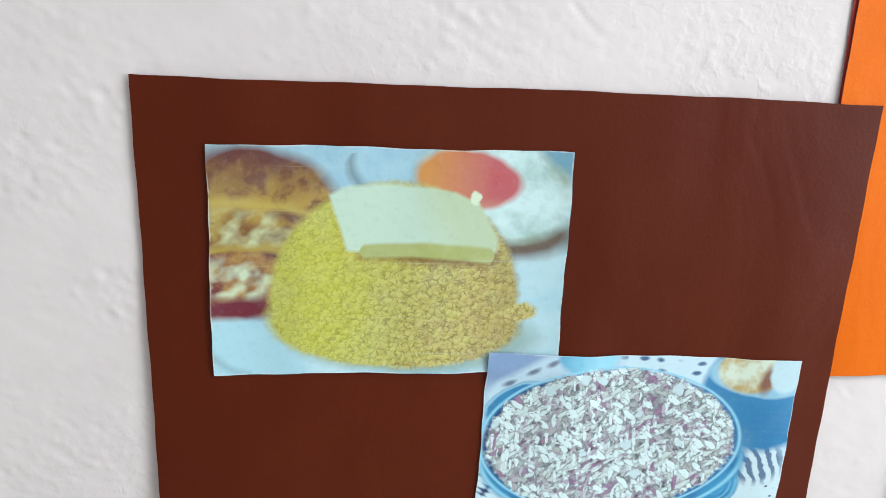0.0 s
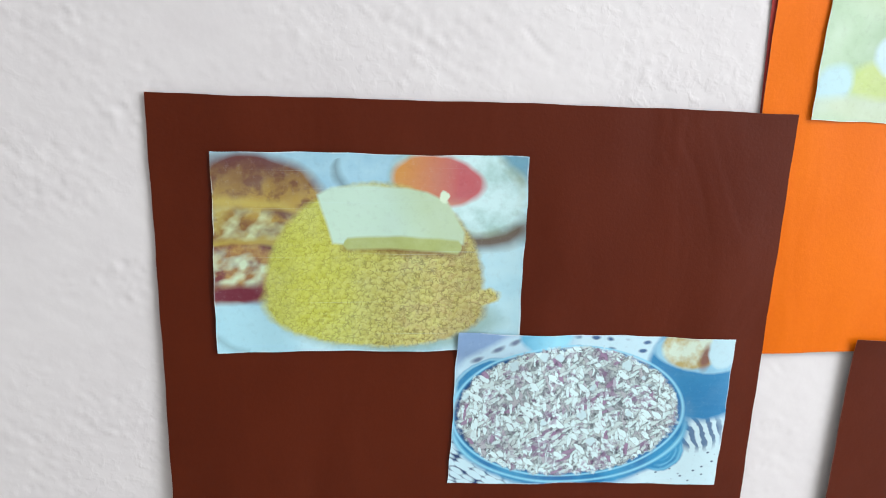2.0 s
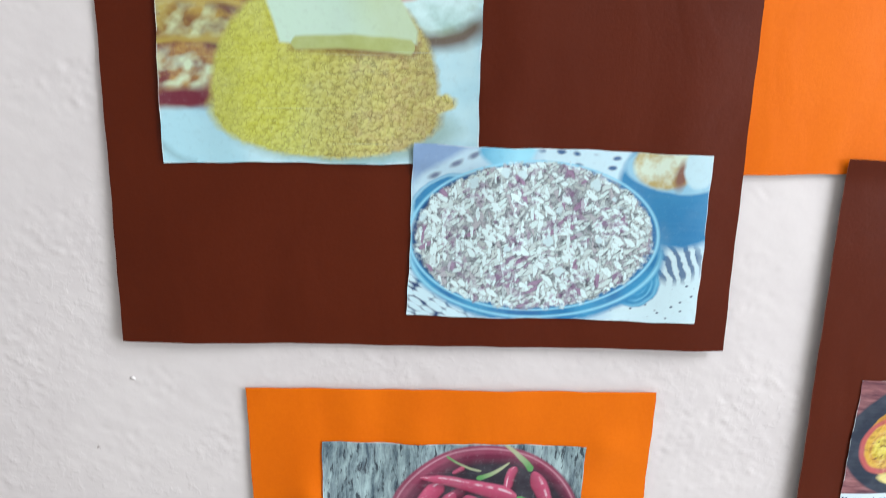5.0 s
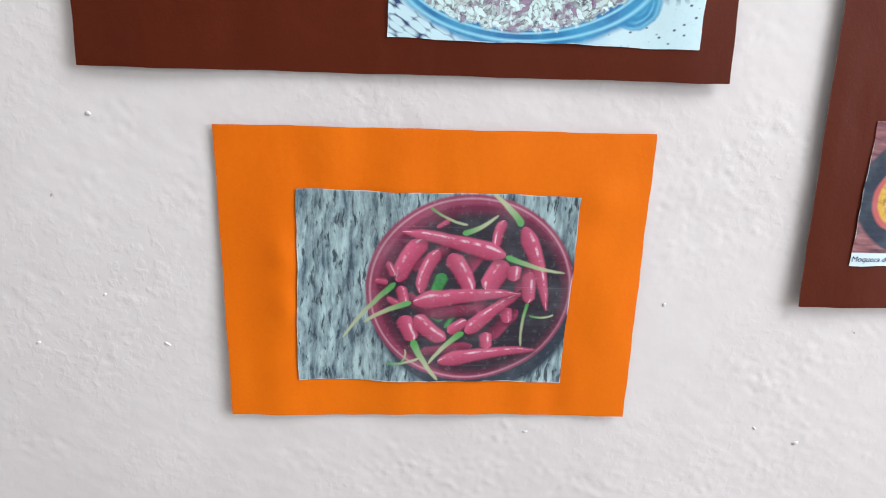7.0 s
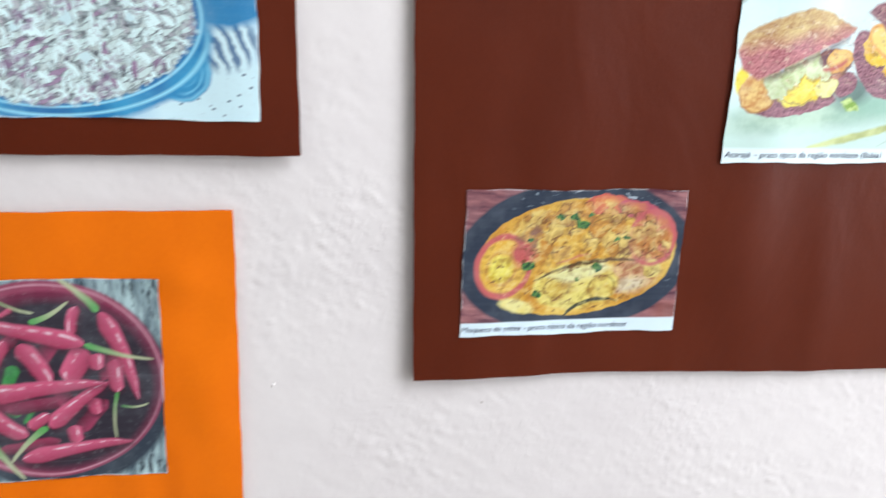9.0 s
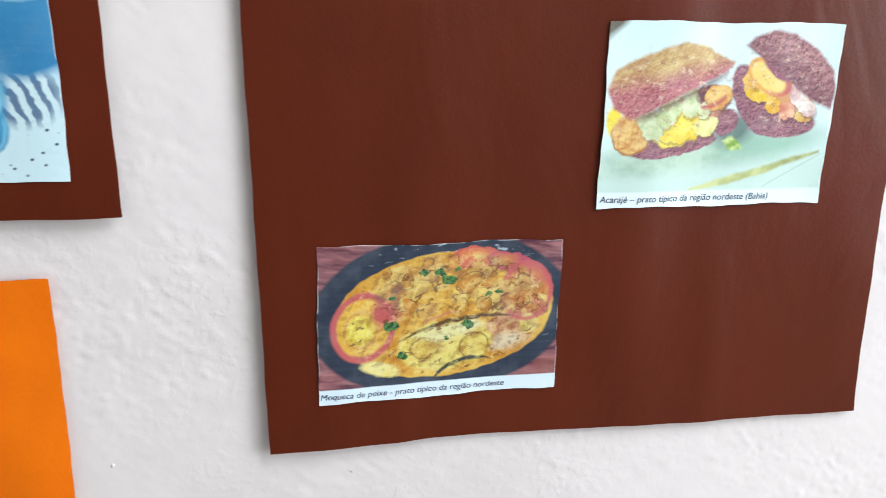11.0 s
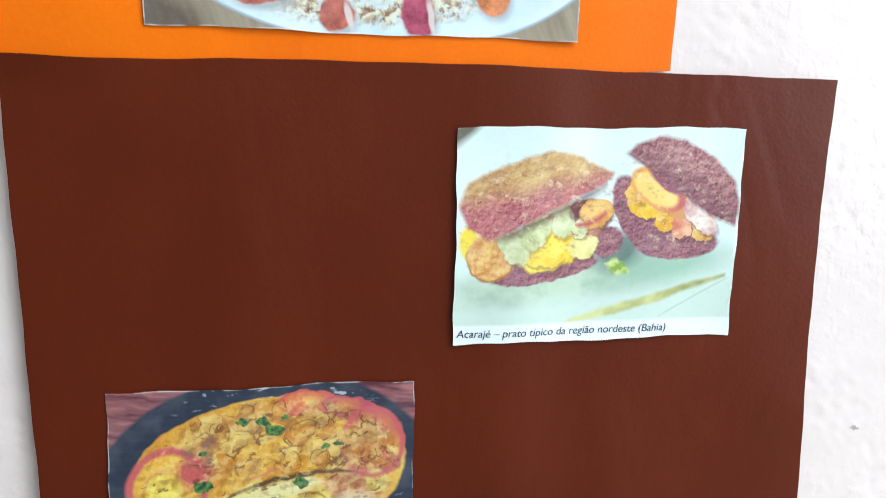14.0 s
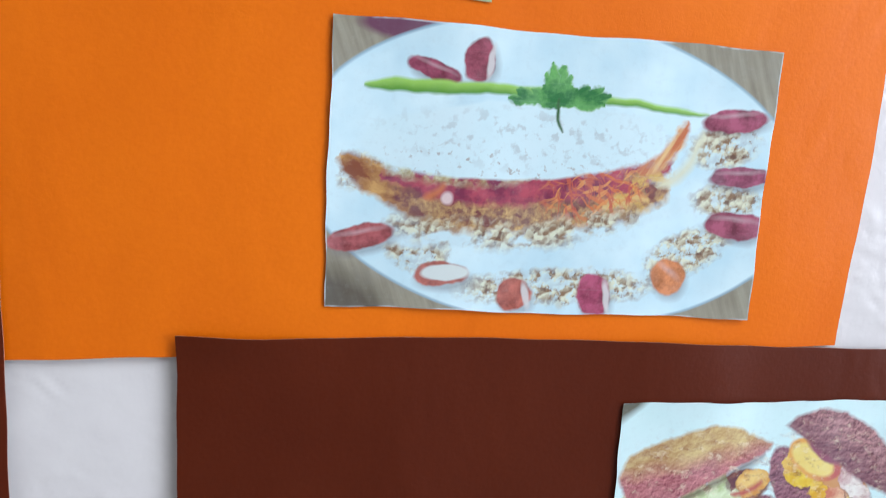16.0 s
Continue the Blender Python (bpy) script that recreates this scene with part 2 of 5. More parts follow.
# ---- the printed photographs ----
def couscous_print():
    s = Shade("print_couscous")
    u = s.coords()
    w = s.warp(u, 6.0, 0.05)
    g = s.warp(u, 22.0, 0.03)
    n = s.noise(u, 9.0, 4.0)
    x, y = s.split(u)
    s.paint(s.mix(lin((176, 210, 224)), lin((214, 234, 238)), s.step(s.noise(u, 2.5), 0.35, 0.65)))
    s.paint(s.mix(lin((150, 190, 214)), lin((205, 228, 236)), n), s.ellipse(w, 0.62, 0.02, 0.42, 0.2, 0, 0.3))
    s.paint(lin((96, 106, 112)), s.math("MULTIPLY", s.stroke(w, 0.58, 0.03, 0.64, 0.17, 0.012, 0.016, 0.03, 0.02)[0], 0.7))
    # grilled slices, out of focus: browned crust, cream where the cheese has melted
    melt = s.step(s.noise(s.place(w, turn=-28, scale=(0.34, 0.24)), 3.6, 2.0, 0.4), 0.4, 0.64)
    crust = s.mix(lin((140, 84, 60)), lin((204, 168, 78)), s.step(s.noise(u, 5.0, 3.0), 0.36, 0.62))
    crust = s.mix(crust, lin((122, 66, 56)), s.math("MULTIPLY", s.step(s.noise(w, 12.0, 3.0), 0.5, 0.62), 0.75))
    s.paint(crust, s.ellipse(w, 0.18, 0.36, 0.38, 0.17, 8, 0.12))
    top = s.mix(lin((118, 68, 64)), lin((196, 152, 78)), s.step(s.math("ADD", y, s.math("MULTIPLY", n, 0.2)), 0.14, 0.34))
    top = s.mix(top, lin((116, 62, 56)), s.math("MULTIPLY", s.step(s.noise(w, 11.0, 3.0), 0.46, 0.6), 0.7))
    s.paint(top, s.ellipse(w, 0.24, 0.18, 0.3, 0.165, 18, 0.15))
    s.paint(lin((208, 172, 88)), s.stroke(w, -0.05, 0.25, 0.44, 0.29, 0.03, 0.02, -0.02, 0.02)[0])
    s.paint(lin((112, 62, 70)), s.math("MULTIPLY", s.stroke(w, 0.22, 0.29, 0.46, 0.31, 0.014, 0.016, 0.0, 0.02)[0], 0.8))
    s.paint(lin((226, 222, 172)), s.math("MULTIPLY", s.both(melt, s.ellipse(w, 0.16, 0.37, 0.26, 0.085, 6, 0.3)), 0.85))
    s.paint(lin((196, 160, 76)), s.stroke(w, -0.05, 0.455, 0.36, 0.44, 0.026, 0.02, 0.0, 0.015)[0])
    s.paint(lin((104, 52, 56)), s.stroke(w, -0.05, 0.475, 0.34, 0.468, 0.012, 0.012, 0.0, 0.012)[0])
    s.paint(s.mix(lin((132, 60, 58)), lin((196, 146, 84)), s.step(n, 0.4, 0.6)), s.ellipse(w, 0.1, 0.6, 0.26, 0.15, -4, 0.1))
    s.paint(lin((228, 232, 196)), s.math("MULTIPLY", s.both(melt, s.ellipse(w, 0.12, 0.57, 0.18, 0.09, 0, 0.3)), 0.9))
    s.paint(lin((124, 44, 58)), s.ellipse(w, 0.1, 0.7, 0.18, 0.05, 2, 0.4))
    s.paint(lin((190, 222, 232)), s.ellipse(w, 0.08, 0.9, 0.3, 0.14, 12, 0.2))
    s.paint(lin((120, 150, 160)), s.math("MULTIPLY", s.stroke(w, -0.02, 0.9, 0.16, 0.99, 0.01, 0.006, 0.02, 0.02)[0], 0.6))
    s.paint(lin((96, 150, 176)), s.math("MULTIPLY", s.ellipse(w, 1.46, 0.02, 0.16, 0.1, 30, 0.4), 0.8))
    # fried egg with its ragged, browned rim
    s.paint(lin((118, 96, 84)), s.ellipse(w, 1.33, 0.385, 0.2, 0.075, -10, 0.4))
    s.paint(s.mix(lin((190, 212, 206)), lin((228, 242, 240)), s.step(s.noise(u, 7.0, 4.0), 0.38, 0.6)), s.ellipse(w, 1.17, 0.165, 0.33, 0.215, 16, 0.1))
    s.paint(lin((150, 150, 108)), s.math("MULTIPLY", s.ring(w, 1.17, 0.165, 0.32, 0.21, 16, 0.05, 0.12), s.step(s.noise(u, 5.0), 0.38, 0.6)))
    yolk = s.mix(lin((232, 152, 82)), lin((210, 100, 104)), s.step(x, 0.88, 1.16))
    yolk = s.mix(yolk, lin((226, 176, 150)), s.math("MULTIPLY", s.step(y, 0.2, 0.26), 0.6))
    s.paint(yolk, s.ellipse(w, 1.055, 0.125, 0.215, 0.125, 8, 0.09))
    # the moulded dome: packed smooth and yellow on one flank, coarse and tan on the other
    lump = s.warp(u, 26.0, 0.075, 4.0)
    coarse = s.step(s.math("ADD", x, s.math("MULTIPLY", y, 0.5)), 0.75, 1.2)
    hue = s.mix(lin((212, 200, 76)), lin((212, 178, 116)), s.step(s.math("ADD", x, s.math("MULTIPLY", s.noise(u, 4.0), 0.5)), 0.75, 1.3))
    hue = s.mix(hue, lin((236, 222, 120)), s.math("MULTIPLY", s.split(s.cells(lump, 30.0, out="Color"))[0], 0.5))
    lit = s.mix(s.mix(hue, lin((150, 122, 56)), 0.4), s.mix(hue, lin((242, 230, 160)), 0.35), s.relief(lump, 34.0, 0.2))
    crumb = s.mix(hue, lit, 0.5)
    crevice = s.both(s.step(s.cells(lump, 34.0, "DISTANCE_TO_EDGE"), 0.16, 0.02), s.step(s.noise(u, 34.0, 3.0), 0.38, 0.6))
    crumb = s.mix(crumb, lin((100, 76, 30)), s.math("MULTIPLY", crevice, 0.62))
    crumb = s.mix(crumb, lin((238, 224, 150)), s.math("MULTIPLY", s.step(s.noise(u, 48.0, 5.0, 0.75), 0.56, 0.7), 0.6))
    soft_side = s.mix(s.mix(hue, lin((176, 156, 44)), 0.5), lin((226, 212, 88)), s.relief(u, 44.0, 0.2, "noise"))
    body = s.mix(s.mix(soft_side, crumb, 0.5), crumb, coarse)
    body = s.mix(body, lin((150, 116, 56)), s.math("MULTIPLY", s.step(x, 1.08, 1.34), 0.45))
    dome = s.math("MAXIMUM", s.both(s.ellipse(g, 0.765, 0.66, 0.525, 0.52, 0, 0.03), s.step(y, 0.8, 0.76)), s.ellipse(g, 0.765, 0.76, 0.54, 0.215, 2, 0.05))
    s.paint(lin((146, 160, 140)), s.math("MULTIPLY", s.ellipse(g, 0.86, 0.84, 0.52, 0.16, 0, 0.12), 0.6))
    s.paint(body, dome)
    s.paint(crumb, s.ellipse(s.warp(u, 14.0, 0.06), 1.29, 0.715, 0.085, 0.04, -14, 0.2))
    # the slice of cheese draped on top
    wave = s.warp(u, 5.0, 0.02)
    s.paint(lin((140, 92, 44)), s.math("MULTIPLY", s.convex(g, [(0.6, 0.49), (0.62, 0.42), (1.2, 0.44), (1.17, 0.515), (0.9, 0.495)], 0.02), 0.85))
    slice_tone = s.mix(lin((214, 228, 206)), lin((202, 208, 166)), s.step(s.math("ADD", x, s.math("MULTIPLY", y, -0.4)), 0.72, 0.9))
    s.paint(s.mix(slice_tone, lin((226, 234, 212)), s.math("MULTIPLY", s.noise(u, 5.0), 0.5)), s.convex(wave, [(0.485, 0.2), (0.55, 0.165), (0.7, 0.15), (0.9, 0.16), (1.0, 0.18), (1.1, 0.225), (1.19, 0.38), (1.185, 0.48), (0.9, 0.46), (0.57, 0.48)], 0.008))
    s.paint(s.mix(lin((180, 176, 96)), lin((206, 204, 140)), s.noise(u, 12.0)), s.stroke(wave, 0.61, 0.44, 1.18, 0.46, 0.03, 0.034, -0.012, 0.008, 30)[0])
    s.paint(lin((240, 240, 210)), s.ellipse(g, 1.085, 0.205, 0.022, 0.03, 0, 0.2))
    return finish_print(s, u, 1.48, 0.16, 0.24, (0.72, 0.9, 0.93))


def rice_print():
    s = Shade("print_rice_pot")
    u = s.coords()
    w = s.warp(u, 9.0, 0.03)
    g = s.warp(u, 14.0, 0.09, 3.0)
    x, y = s.split(u)
    # woven mat: pale strands with dark blue gaps, coarser towards the front
    s.paint(s.mix(lin((176, 200, 224)), lin((220, 236, 242)), s.noise(u, 3.0)))
    weave = s.cells(s.place(w, turn=32, scale=(0.1, 0.032)), 1.0, rand=0.5)
    s.paint(s.mix(lin((44, 66, 110)), lin((226, 240, 246)), s.step(weave, 0.72, 0.5)), s.both(s.step(x, 0.42, 0.3), s.step(y, 0.55, 0.7)))
    rows = s.cells(s.place(w, turn=4, scale=(0.1, 0.05)), 1.0, rand=0.35)
    s.paint(s.mix(lin((72, 104, 148)), lin((222, 238, 246)), s.step(rows, 0.16, 0.34)), s.both(s.step(y, 0.2, 0.14), s.both(s.step(x, 0.68, 0.74), s.step(x, 1.24, 1.18))))
    dots = s.cells(s.place(u, turn=-14, scale=(0.05, 0.036)), 1.0, rand=0.6)
    s.paint(s.mix(lin((70, 86, 116)), lin((224, 236, 240)), s.step(dots, 0.1, 0.24)), s.both(s.step(y, 0.66, 0.72), s.step(x, 1.1, 1.2)))
    arcs = s.math("SINE", s.math("MULTIPLY", s.radius(s.warp(u, 14.0, 0.06), 1.2, 1.0, 0.1, 0.16, 20), 14.0))
    s.paint(s.mix(lin((104, 126, 156)), lin((226, 236, 240)), s.step(arcs, -0.5, 0.2)), s.both(s.ellipse(w, 1.5, 0.62, 0.17, 0.13, 0, 0.2), s.step(y, 0.5, 0.54)))
    s.paint(lin((150, 170, 206)), s.ellipse(w, 0.1, 0.06, 0.24, 0.12, -20, 0.4))
    s.paint(lin((216, 232, 242)), s.math("MULTIPLY", s.stroke(w, 0.02, 0.26, 0.42, 0.02, 0.05, 0.05, -0.02, 0.02)[0], 0.9))
    for cx, cy in ((0.12, 0.17), (0.24, 0.1), (0.34, 0.05)):
        s.paint(lin((88, 86, 124)), s.math("MULTIPLY", s.ellipse(w, cx, cy, 0.035, 0.014, -30, 0.5), 0.8))
    # blue cups behind
    s.paint(s.mix(lin((66, 160, 204)), lin((170, 224, 240)), s.step(s.math("ADD", x, s.math("MULTIPLY", s.noise(u, 4.0), 0.2)), 0.42, 0.66)), s.ellipse(w, 0.52, 0.0, 0.16, 0.11, 0, 0.1))
    s.paint(s.mix(lin((44, 116, 168)), lin((70, 150, 194)), s.noise(u, 3.0)), s.ellipse(w, 1.5, 0.2, 0.34, 0.35, 0, 0.06))
    s.paint(s.mix(lin((120, 176, 208)), lin((196, 226, 238)), s.noise(u, 4.0)), s.ellipse(w, 1.46, 0.1, 0.28, 0.125, 6, 0.06))
    stuffing = s.mix(lin((236, 236, 214)), lin((206, 170, 104)), s.step(s.noise(u, 7.0), 0.42, 0.6))
    s.paint(stuffing, s.ellipse(w, 1.4, 0.075, 0.17, 0.13, 6, 0.08))
    s.paint(lin((150, 100, 84)), s.ellipse(w, 1.5, 0.12, 0.035, 0.08, 10, 0.4))
    s.paint(lin((212, 230, 236)), s.ellipse(w, 1.6, 0.07, 0.09, 0.12, 6, 0.1))
    # the pot with its two handles
    blue = s.mix(lin((28, 108, 164)), lin((70, 156, 200)), s.step(s.noise(u, 3.5, 4.0), 0.35, 0.65))
    s.paint(blue, s.ellipse(w, 0.18, 0.3, 0.2, 0.12, -30, 0.06))
    s.paint(lin((176, 220, 238)), s.math("MULTIPLY", s.ring(w, 0.18, 0.3, 0.19, 0.11, -30, 0.06, 0.05), 0.8))
    s.paint(blue, s.ellipse(w, 1.3, 0.77, 0.14, 0.14, -30, 0.05))
    for grow in (1.0, 0.78, 0.56):
        s.paint(lin((140, 206, 232)), s.math("MULTIPLY", s.ring(w, 1.29, 0.76, 0.135 * grow, 0.14 * grow, -30, 0.05, 0.05), 0.75))
    s.paint(blue, s.ellipse(w, 0.72, 0.6, 0.73, 0.43, 0, 0.03))
    s.paint(lin((160, 218, 238)), s.math("MULTIPLY", s.ring(u, 0.715, 0.59, 0.715, 0.4, -1, 0.016, 0.015), s.step(y, 0.5, 0.7)))
    s.paint(lin((160, 216, 238)), s.ring(u, 0.7, 0.51, 0.705, 0.44, -1, 0.012, 0.01))
    s.paint(s.mix(lin((20, 66, 116)), lin((40, 110, 164)), s.step(x, 0.2, 0.6)), s.ellipse(u, 0.7, 0.51, 0.69, 0.428, -1, 0.015))
    # rice with shreds and slivers of onion, heaped over the rim
    r = s.warp(u, 24.0, 0.035, 3.0)
    heap = s.mix(lin((106, 104, 110)), lin((198, 198, 196)), s.step(s.noise(u, 22.0, 4.0, 0.7), 0.36, 0.62))
    heap = s.mix(heap, lin((146, 100, 136)), s.math("MULTIPLY", s.step(s.noise(u, 6.0, 3.0), 0.52, 0.64), 0.6))
    for turn, long, wide, tint in ((20, 0.13, 0.036, (198, 196, 192)), (118, 0.1, 0.028, (214, 214, 210)), (65, 0.12, 0.026, (196, 184, 188)), (-35, 0.1, 0.028, (228, 236, 232)), (150, 0.11, 0.03, (222, 226, 222)), (88, 0.09, 0.026, (238, 244, 242)), (42, 0.09, 0.038, (242, 248, 246))):
        flakes = s.place(s.vec("ADD", r, (turn * 0.37, turn * 0.11, 0)), turn=turn, scale=(long, wide))
        tone, pick = s.split(s.cells(flakes, 1.0, out="Color"))
        near_mid = s.cells(flakes, 1.0)
        chosen = s.step(pick, 0.34, 0.38)
        heap = s.mix(heap, lin((92, 92, 100)), s.math("MULTIPLY", s.both(s.step(near_mid, 0.58, 0.46), chosen), 0.5))
        heap = s.mix(heap, s.mix(lin(tint), lin((172, 132, 158)), s.step(tone, 0.93, 0.95)), s.both(s.step(near_mid, 0.5, 0.42), chosen))
    heap = s.mix(heap, lin((62, 60, 70)), s.math("MULTIPLY", s.step(s.noise(u, 24.0, 4.0, 0.7), 0.56, 0.63), 0.75))
    pink = s.both(s.step(s.noise(u, 6.0, 2.0), 0.52, 0.6), s.step(s.noise(u, 30.0, 3.0), 0.48, 0.56))
    heap = s.mix(heap, lin((150, 104, 140)), s.math("MULTIPLY", pink, 0.6))
    big = s.warp(u, 16.0, 0.07, 3.0)
    heap = s.mix(heap, lin((84, 84, 92)), s.math("MULTIPLY", s.step(s.cells(s.vec("ADD", big, (-0.006, -0.01, 0)), 5.6), 0.2, 0.15), 0.5))
    heap = s.mix(heap, s.mix(lin((196, 212, 216)), lin((244, 250, 250)), s.noise(u, 12.0)), s.step(s.cells(big, 5.6), 0.19, 0.15))
    s.paint(heap, s.ellipse(s.warp(u, 22.0, 0.11, 4.0), 0.7, 0.51, 0.675, 0.43, -1, 0.02))
    return finish_print(s, u, 1.667, 0.14, 0.06, (0.71, 0.88, 0.92))


def chilli_print():
    s = Shade("print_chilli_bowl")
    u = s.coords()
    w = s.warp(u, 7.0, 0.015)
    fib = s.noise(s.place(s.warp(u, 3.0, 0.12), scale=(0.035, 0.28)), 1.0, 5.0, 0.65)
    knot = s.noise(s.place(u, scale=(0.1, 0.2)), 1.0, 4.0, 0.6)
    wood = s.mix(lin((78, 94, 106)), lin((190, 208, 208)), s.step(s.math("ADD", s.math("MULTIPLY", fib, 0.55), s.math("MULTIPLY", knot, 0.45)), 0.4, 0.6))
    wood = s.mix(wood, lin((40, 50, 62)), s.math("MULTIPLY", s.step(s.noise(s.place(s.warp(u, 10.0, 0.04), scale=(0.022, 0.1)), 1.0, 4.0), 0.54, 0.64), 0.9))
    s.paint(wood)
    # the bowl
    s.paint(lin((52, 60, 72)), s.ellipse(u, 0.9, 0.55, 0.53, 0.51, 0, 0.03))
    s.paint(s.mix(lin((138, 48, 78)), lin((178, 84, 110)), s.noise(u, 5.0)), s.ellipse(u, 0.865, 0.495, 0.525, 0.492, 0, 0.012))
    s.paint(lin((214, 150, 164)), s.ring(u, 0.868, 0.497, 0.505, 0.474, 0, 0.008, 0.01))
    s.paint(lin((120, 44, 70)), s.ellipse(u, 0.885, 0.505, 0.485, 0.452, 0, 0.02))
    s.paint(s.mix(lin((36, 30, 42)), lin((60, 52, 62)), s.noise(u, 6.0)), s.ellipse(u, 0.895, 0.52, 0.455, 0.425, 0, 0.06))
    w = s.after(w)
    # leaves deep in the bowl
    for q in ((0.732, 0.409, 0.683, 0.53, 0.034, 0.019), (0.833, 0.344, 0.845, 0.4, 0.024, 0.02), (0.671, 0.612, 0.736, 0.66, 0.031, 0.016), (0.75, 0.7, 0.82, 0.6, 0.012, 0.008)):
        s.paint(s.mix(lin((28, 96, 50)), lin((80, 164, 84)), s.noise(u, 30.0)), s.stroke(w, *q)[0])
    # the peppers, the lower ones first
    pods = ((1.018, 0.131, 0.984, 0.271, 0.025, 0.022, 0.01), (0.749, 0.137, 0.683, 0.177, 0.013, 0.009, 0), (0.703, 0.292, 0.617, 0.518, 0.038, 0.028, 0.02),
            (0.632, 0.235, 0.501, 0.456, 0.05, 0.041, 0.02), (1.041, 0.341, 0.949, 0.494, 0.056, 0.047, 0), (1.082, 0.364, 1.086, 0.447, 0.038, 0.028, 0),
            (0.758, 0.31, 0.879, 0.515, 0.05, 0.034, -0.01), (1.055, 0.591, 1.074, 0.677, 0.034, 0.022, 0), (0.771, 0.727, 0.864, 0.659, 0.034, 0.022, 0),
            (0.964, 0.725, 0.973, 0.813, 0.034, 0.028, 0), (1.167, 0.395, 1.17, 0.56, 0.04, 0.031, 0), (0.448, 0.351, 0.485, 0.429, 0.016, 0.022, 0))
    tops = ((0.386, 0.457, 0.455, 0.463, 0.013, 0.016, 0), (0.449, 0.541, 0.52, 0.581, 0.013, 0.022, 0), (0.517, 0.476, 0.544, 0.58, 0.028, 0.022, 0),
            (0.53, 0.638, 0.595, 0.775, 0.043, 0.034, 0), (0.593, 0.642, 0.761, 0.769, 0.047, 0.034, 0.01), (1.114, 0.163, 1.266, 0.599, 0.05, 0.013, -0.02),
            (0.516, 0.196, 1.039, 0.317, 0.019, 0.052, -0.01), (1.134, 0.508, 0.86, 0.729, 0.019, 0.046, 0.012), (1.233, 0.817, 0.723, 0.888, 0.013, 0.046, 0.012), (1.118, 0.513, 0.582, 0.564, 0.016, 0.054, 0.012))
    glint = s.step(s.noise(u, 16.0, 3.0), 0.46, 0.6)
    for q in ((0.92, 0.28, 0.8, 0.46, 0.04, 0.03), (0.58, 0.4, 0.76, 0.27, 0.03, 0.03), (0.66, 0.63, 0.98, 0.59, 0.035, 0.03), (0.97, 0.66, 0.9, 0.5, 0.04, 0.03), (1.12, 0.6, 0.98, 0.76, 0.03, 0.035), (0.53, 0.52, 0.7, 0.64, 0.03, 0.03), (0.62, 0.84, 0.9, 0.8, 0.025, 0.03), (1.2, 0.3, 1.1, 0.5, 0.03, 0.03)):
        m, across = s.stroke(w, *q)
        s.paint(s.mix(lin((158, 58, 88)), lin((92, 28, 50)), s.step(across, -0.8, 0.9)), m)
    for k, q in enumerate(pods + tops):
        if k % 6 == 0:
            w = s.after(w)
        m, across = s.stroke(w, *q)
        side = 1 if q[2] > q[0] else -1
        body = s.mix(lin((214, 92, 124)), lin((160, 48, 80)), s.step(across, -0.6 * side, 1.2 * side))
        shine = s.step(s.math("ABSOLUTE", s.math("ADD", across, 0.42 * side)), 0.24, 0.06)
        body = s.mix(body, lin((250, 218, 226)), s.math("MULTIPLY", s.both(shine, glint), 0.75))
        s.paint(lin((70, 20, 40)), s.math("MULTIPLY", s.stroke(w, q[0] + 0.006, q[1] + 0.016, q[2] + 0.006, q[3] + 0.016, q[4], q[5], q[6], 0.02)[0], 0.7))
        s.paint(body, m)
    w = s.after(w)
    for q in ((1.039, 0.317, 1.341, 0.4, 0.026, 0.006), (0.494, 0.461, 0.227, 0.767, 0.024, 0.008), (1.106, 0.16, 0.947, -0.006, 0.032, 0.009), (0.574, 0.564, 0.336, 0.68, 0.026, 0.009),
              (0.851, 0.726, 0.675, 0.9, 0.028, 0.008), (0.59, 0.77, 0.729, 0.991, 0.034, 0.009), (1.173, 0.557, 1.154, 0.802, 0.014, 0.006), (0.814, 0.205, 0.988, 0.107, 0.026, 0.006),
              (0.648, 0.072, 0.838, 0.16, 0.009, 0.008), (1.184, 0.631, 1.307, 0.622, 0.008, 0.006), (0.455, 0.9, 0.625, 0.868, 0.009, 0.008), (0.53, 0.897, 0.552, 0.82, 0.008, 0.005)):
        m, across = s.stroke(w, *q[:4], q[4] * 0.6, q[5] * 0.8, 0.012, 0.004, 14)
        along = s.axes(w, *q[:4])[0]
        s.paint(s.mix(lin((96, 164, 88)), lin((190, 190, 150)), s.step(along, 0.1, 0.6)), m)
    return finish_print(s, u, 1.38)


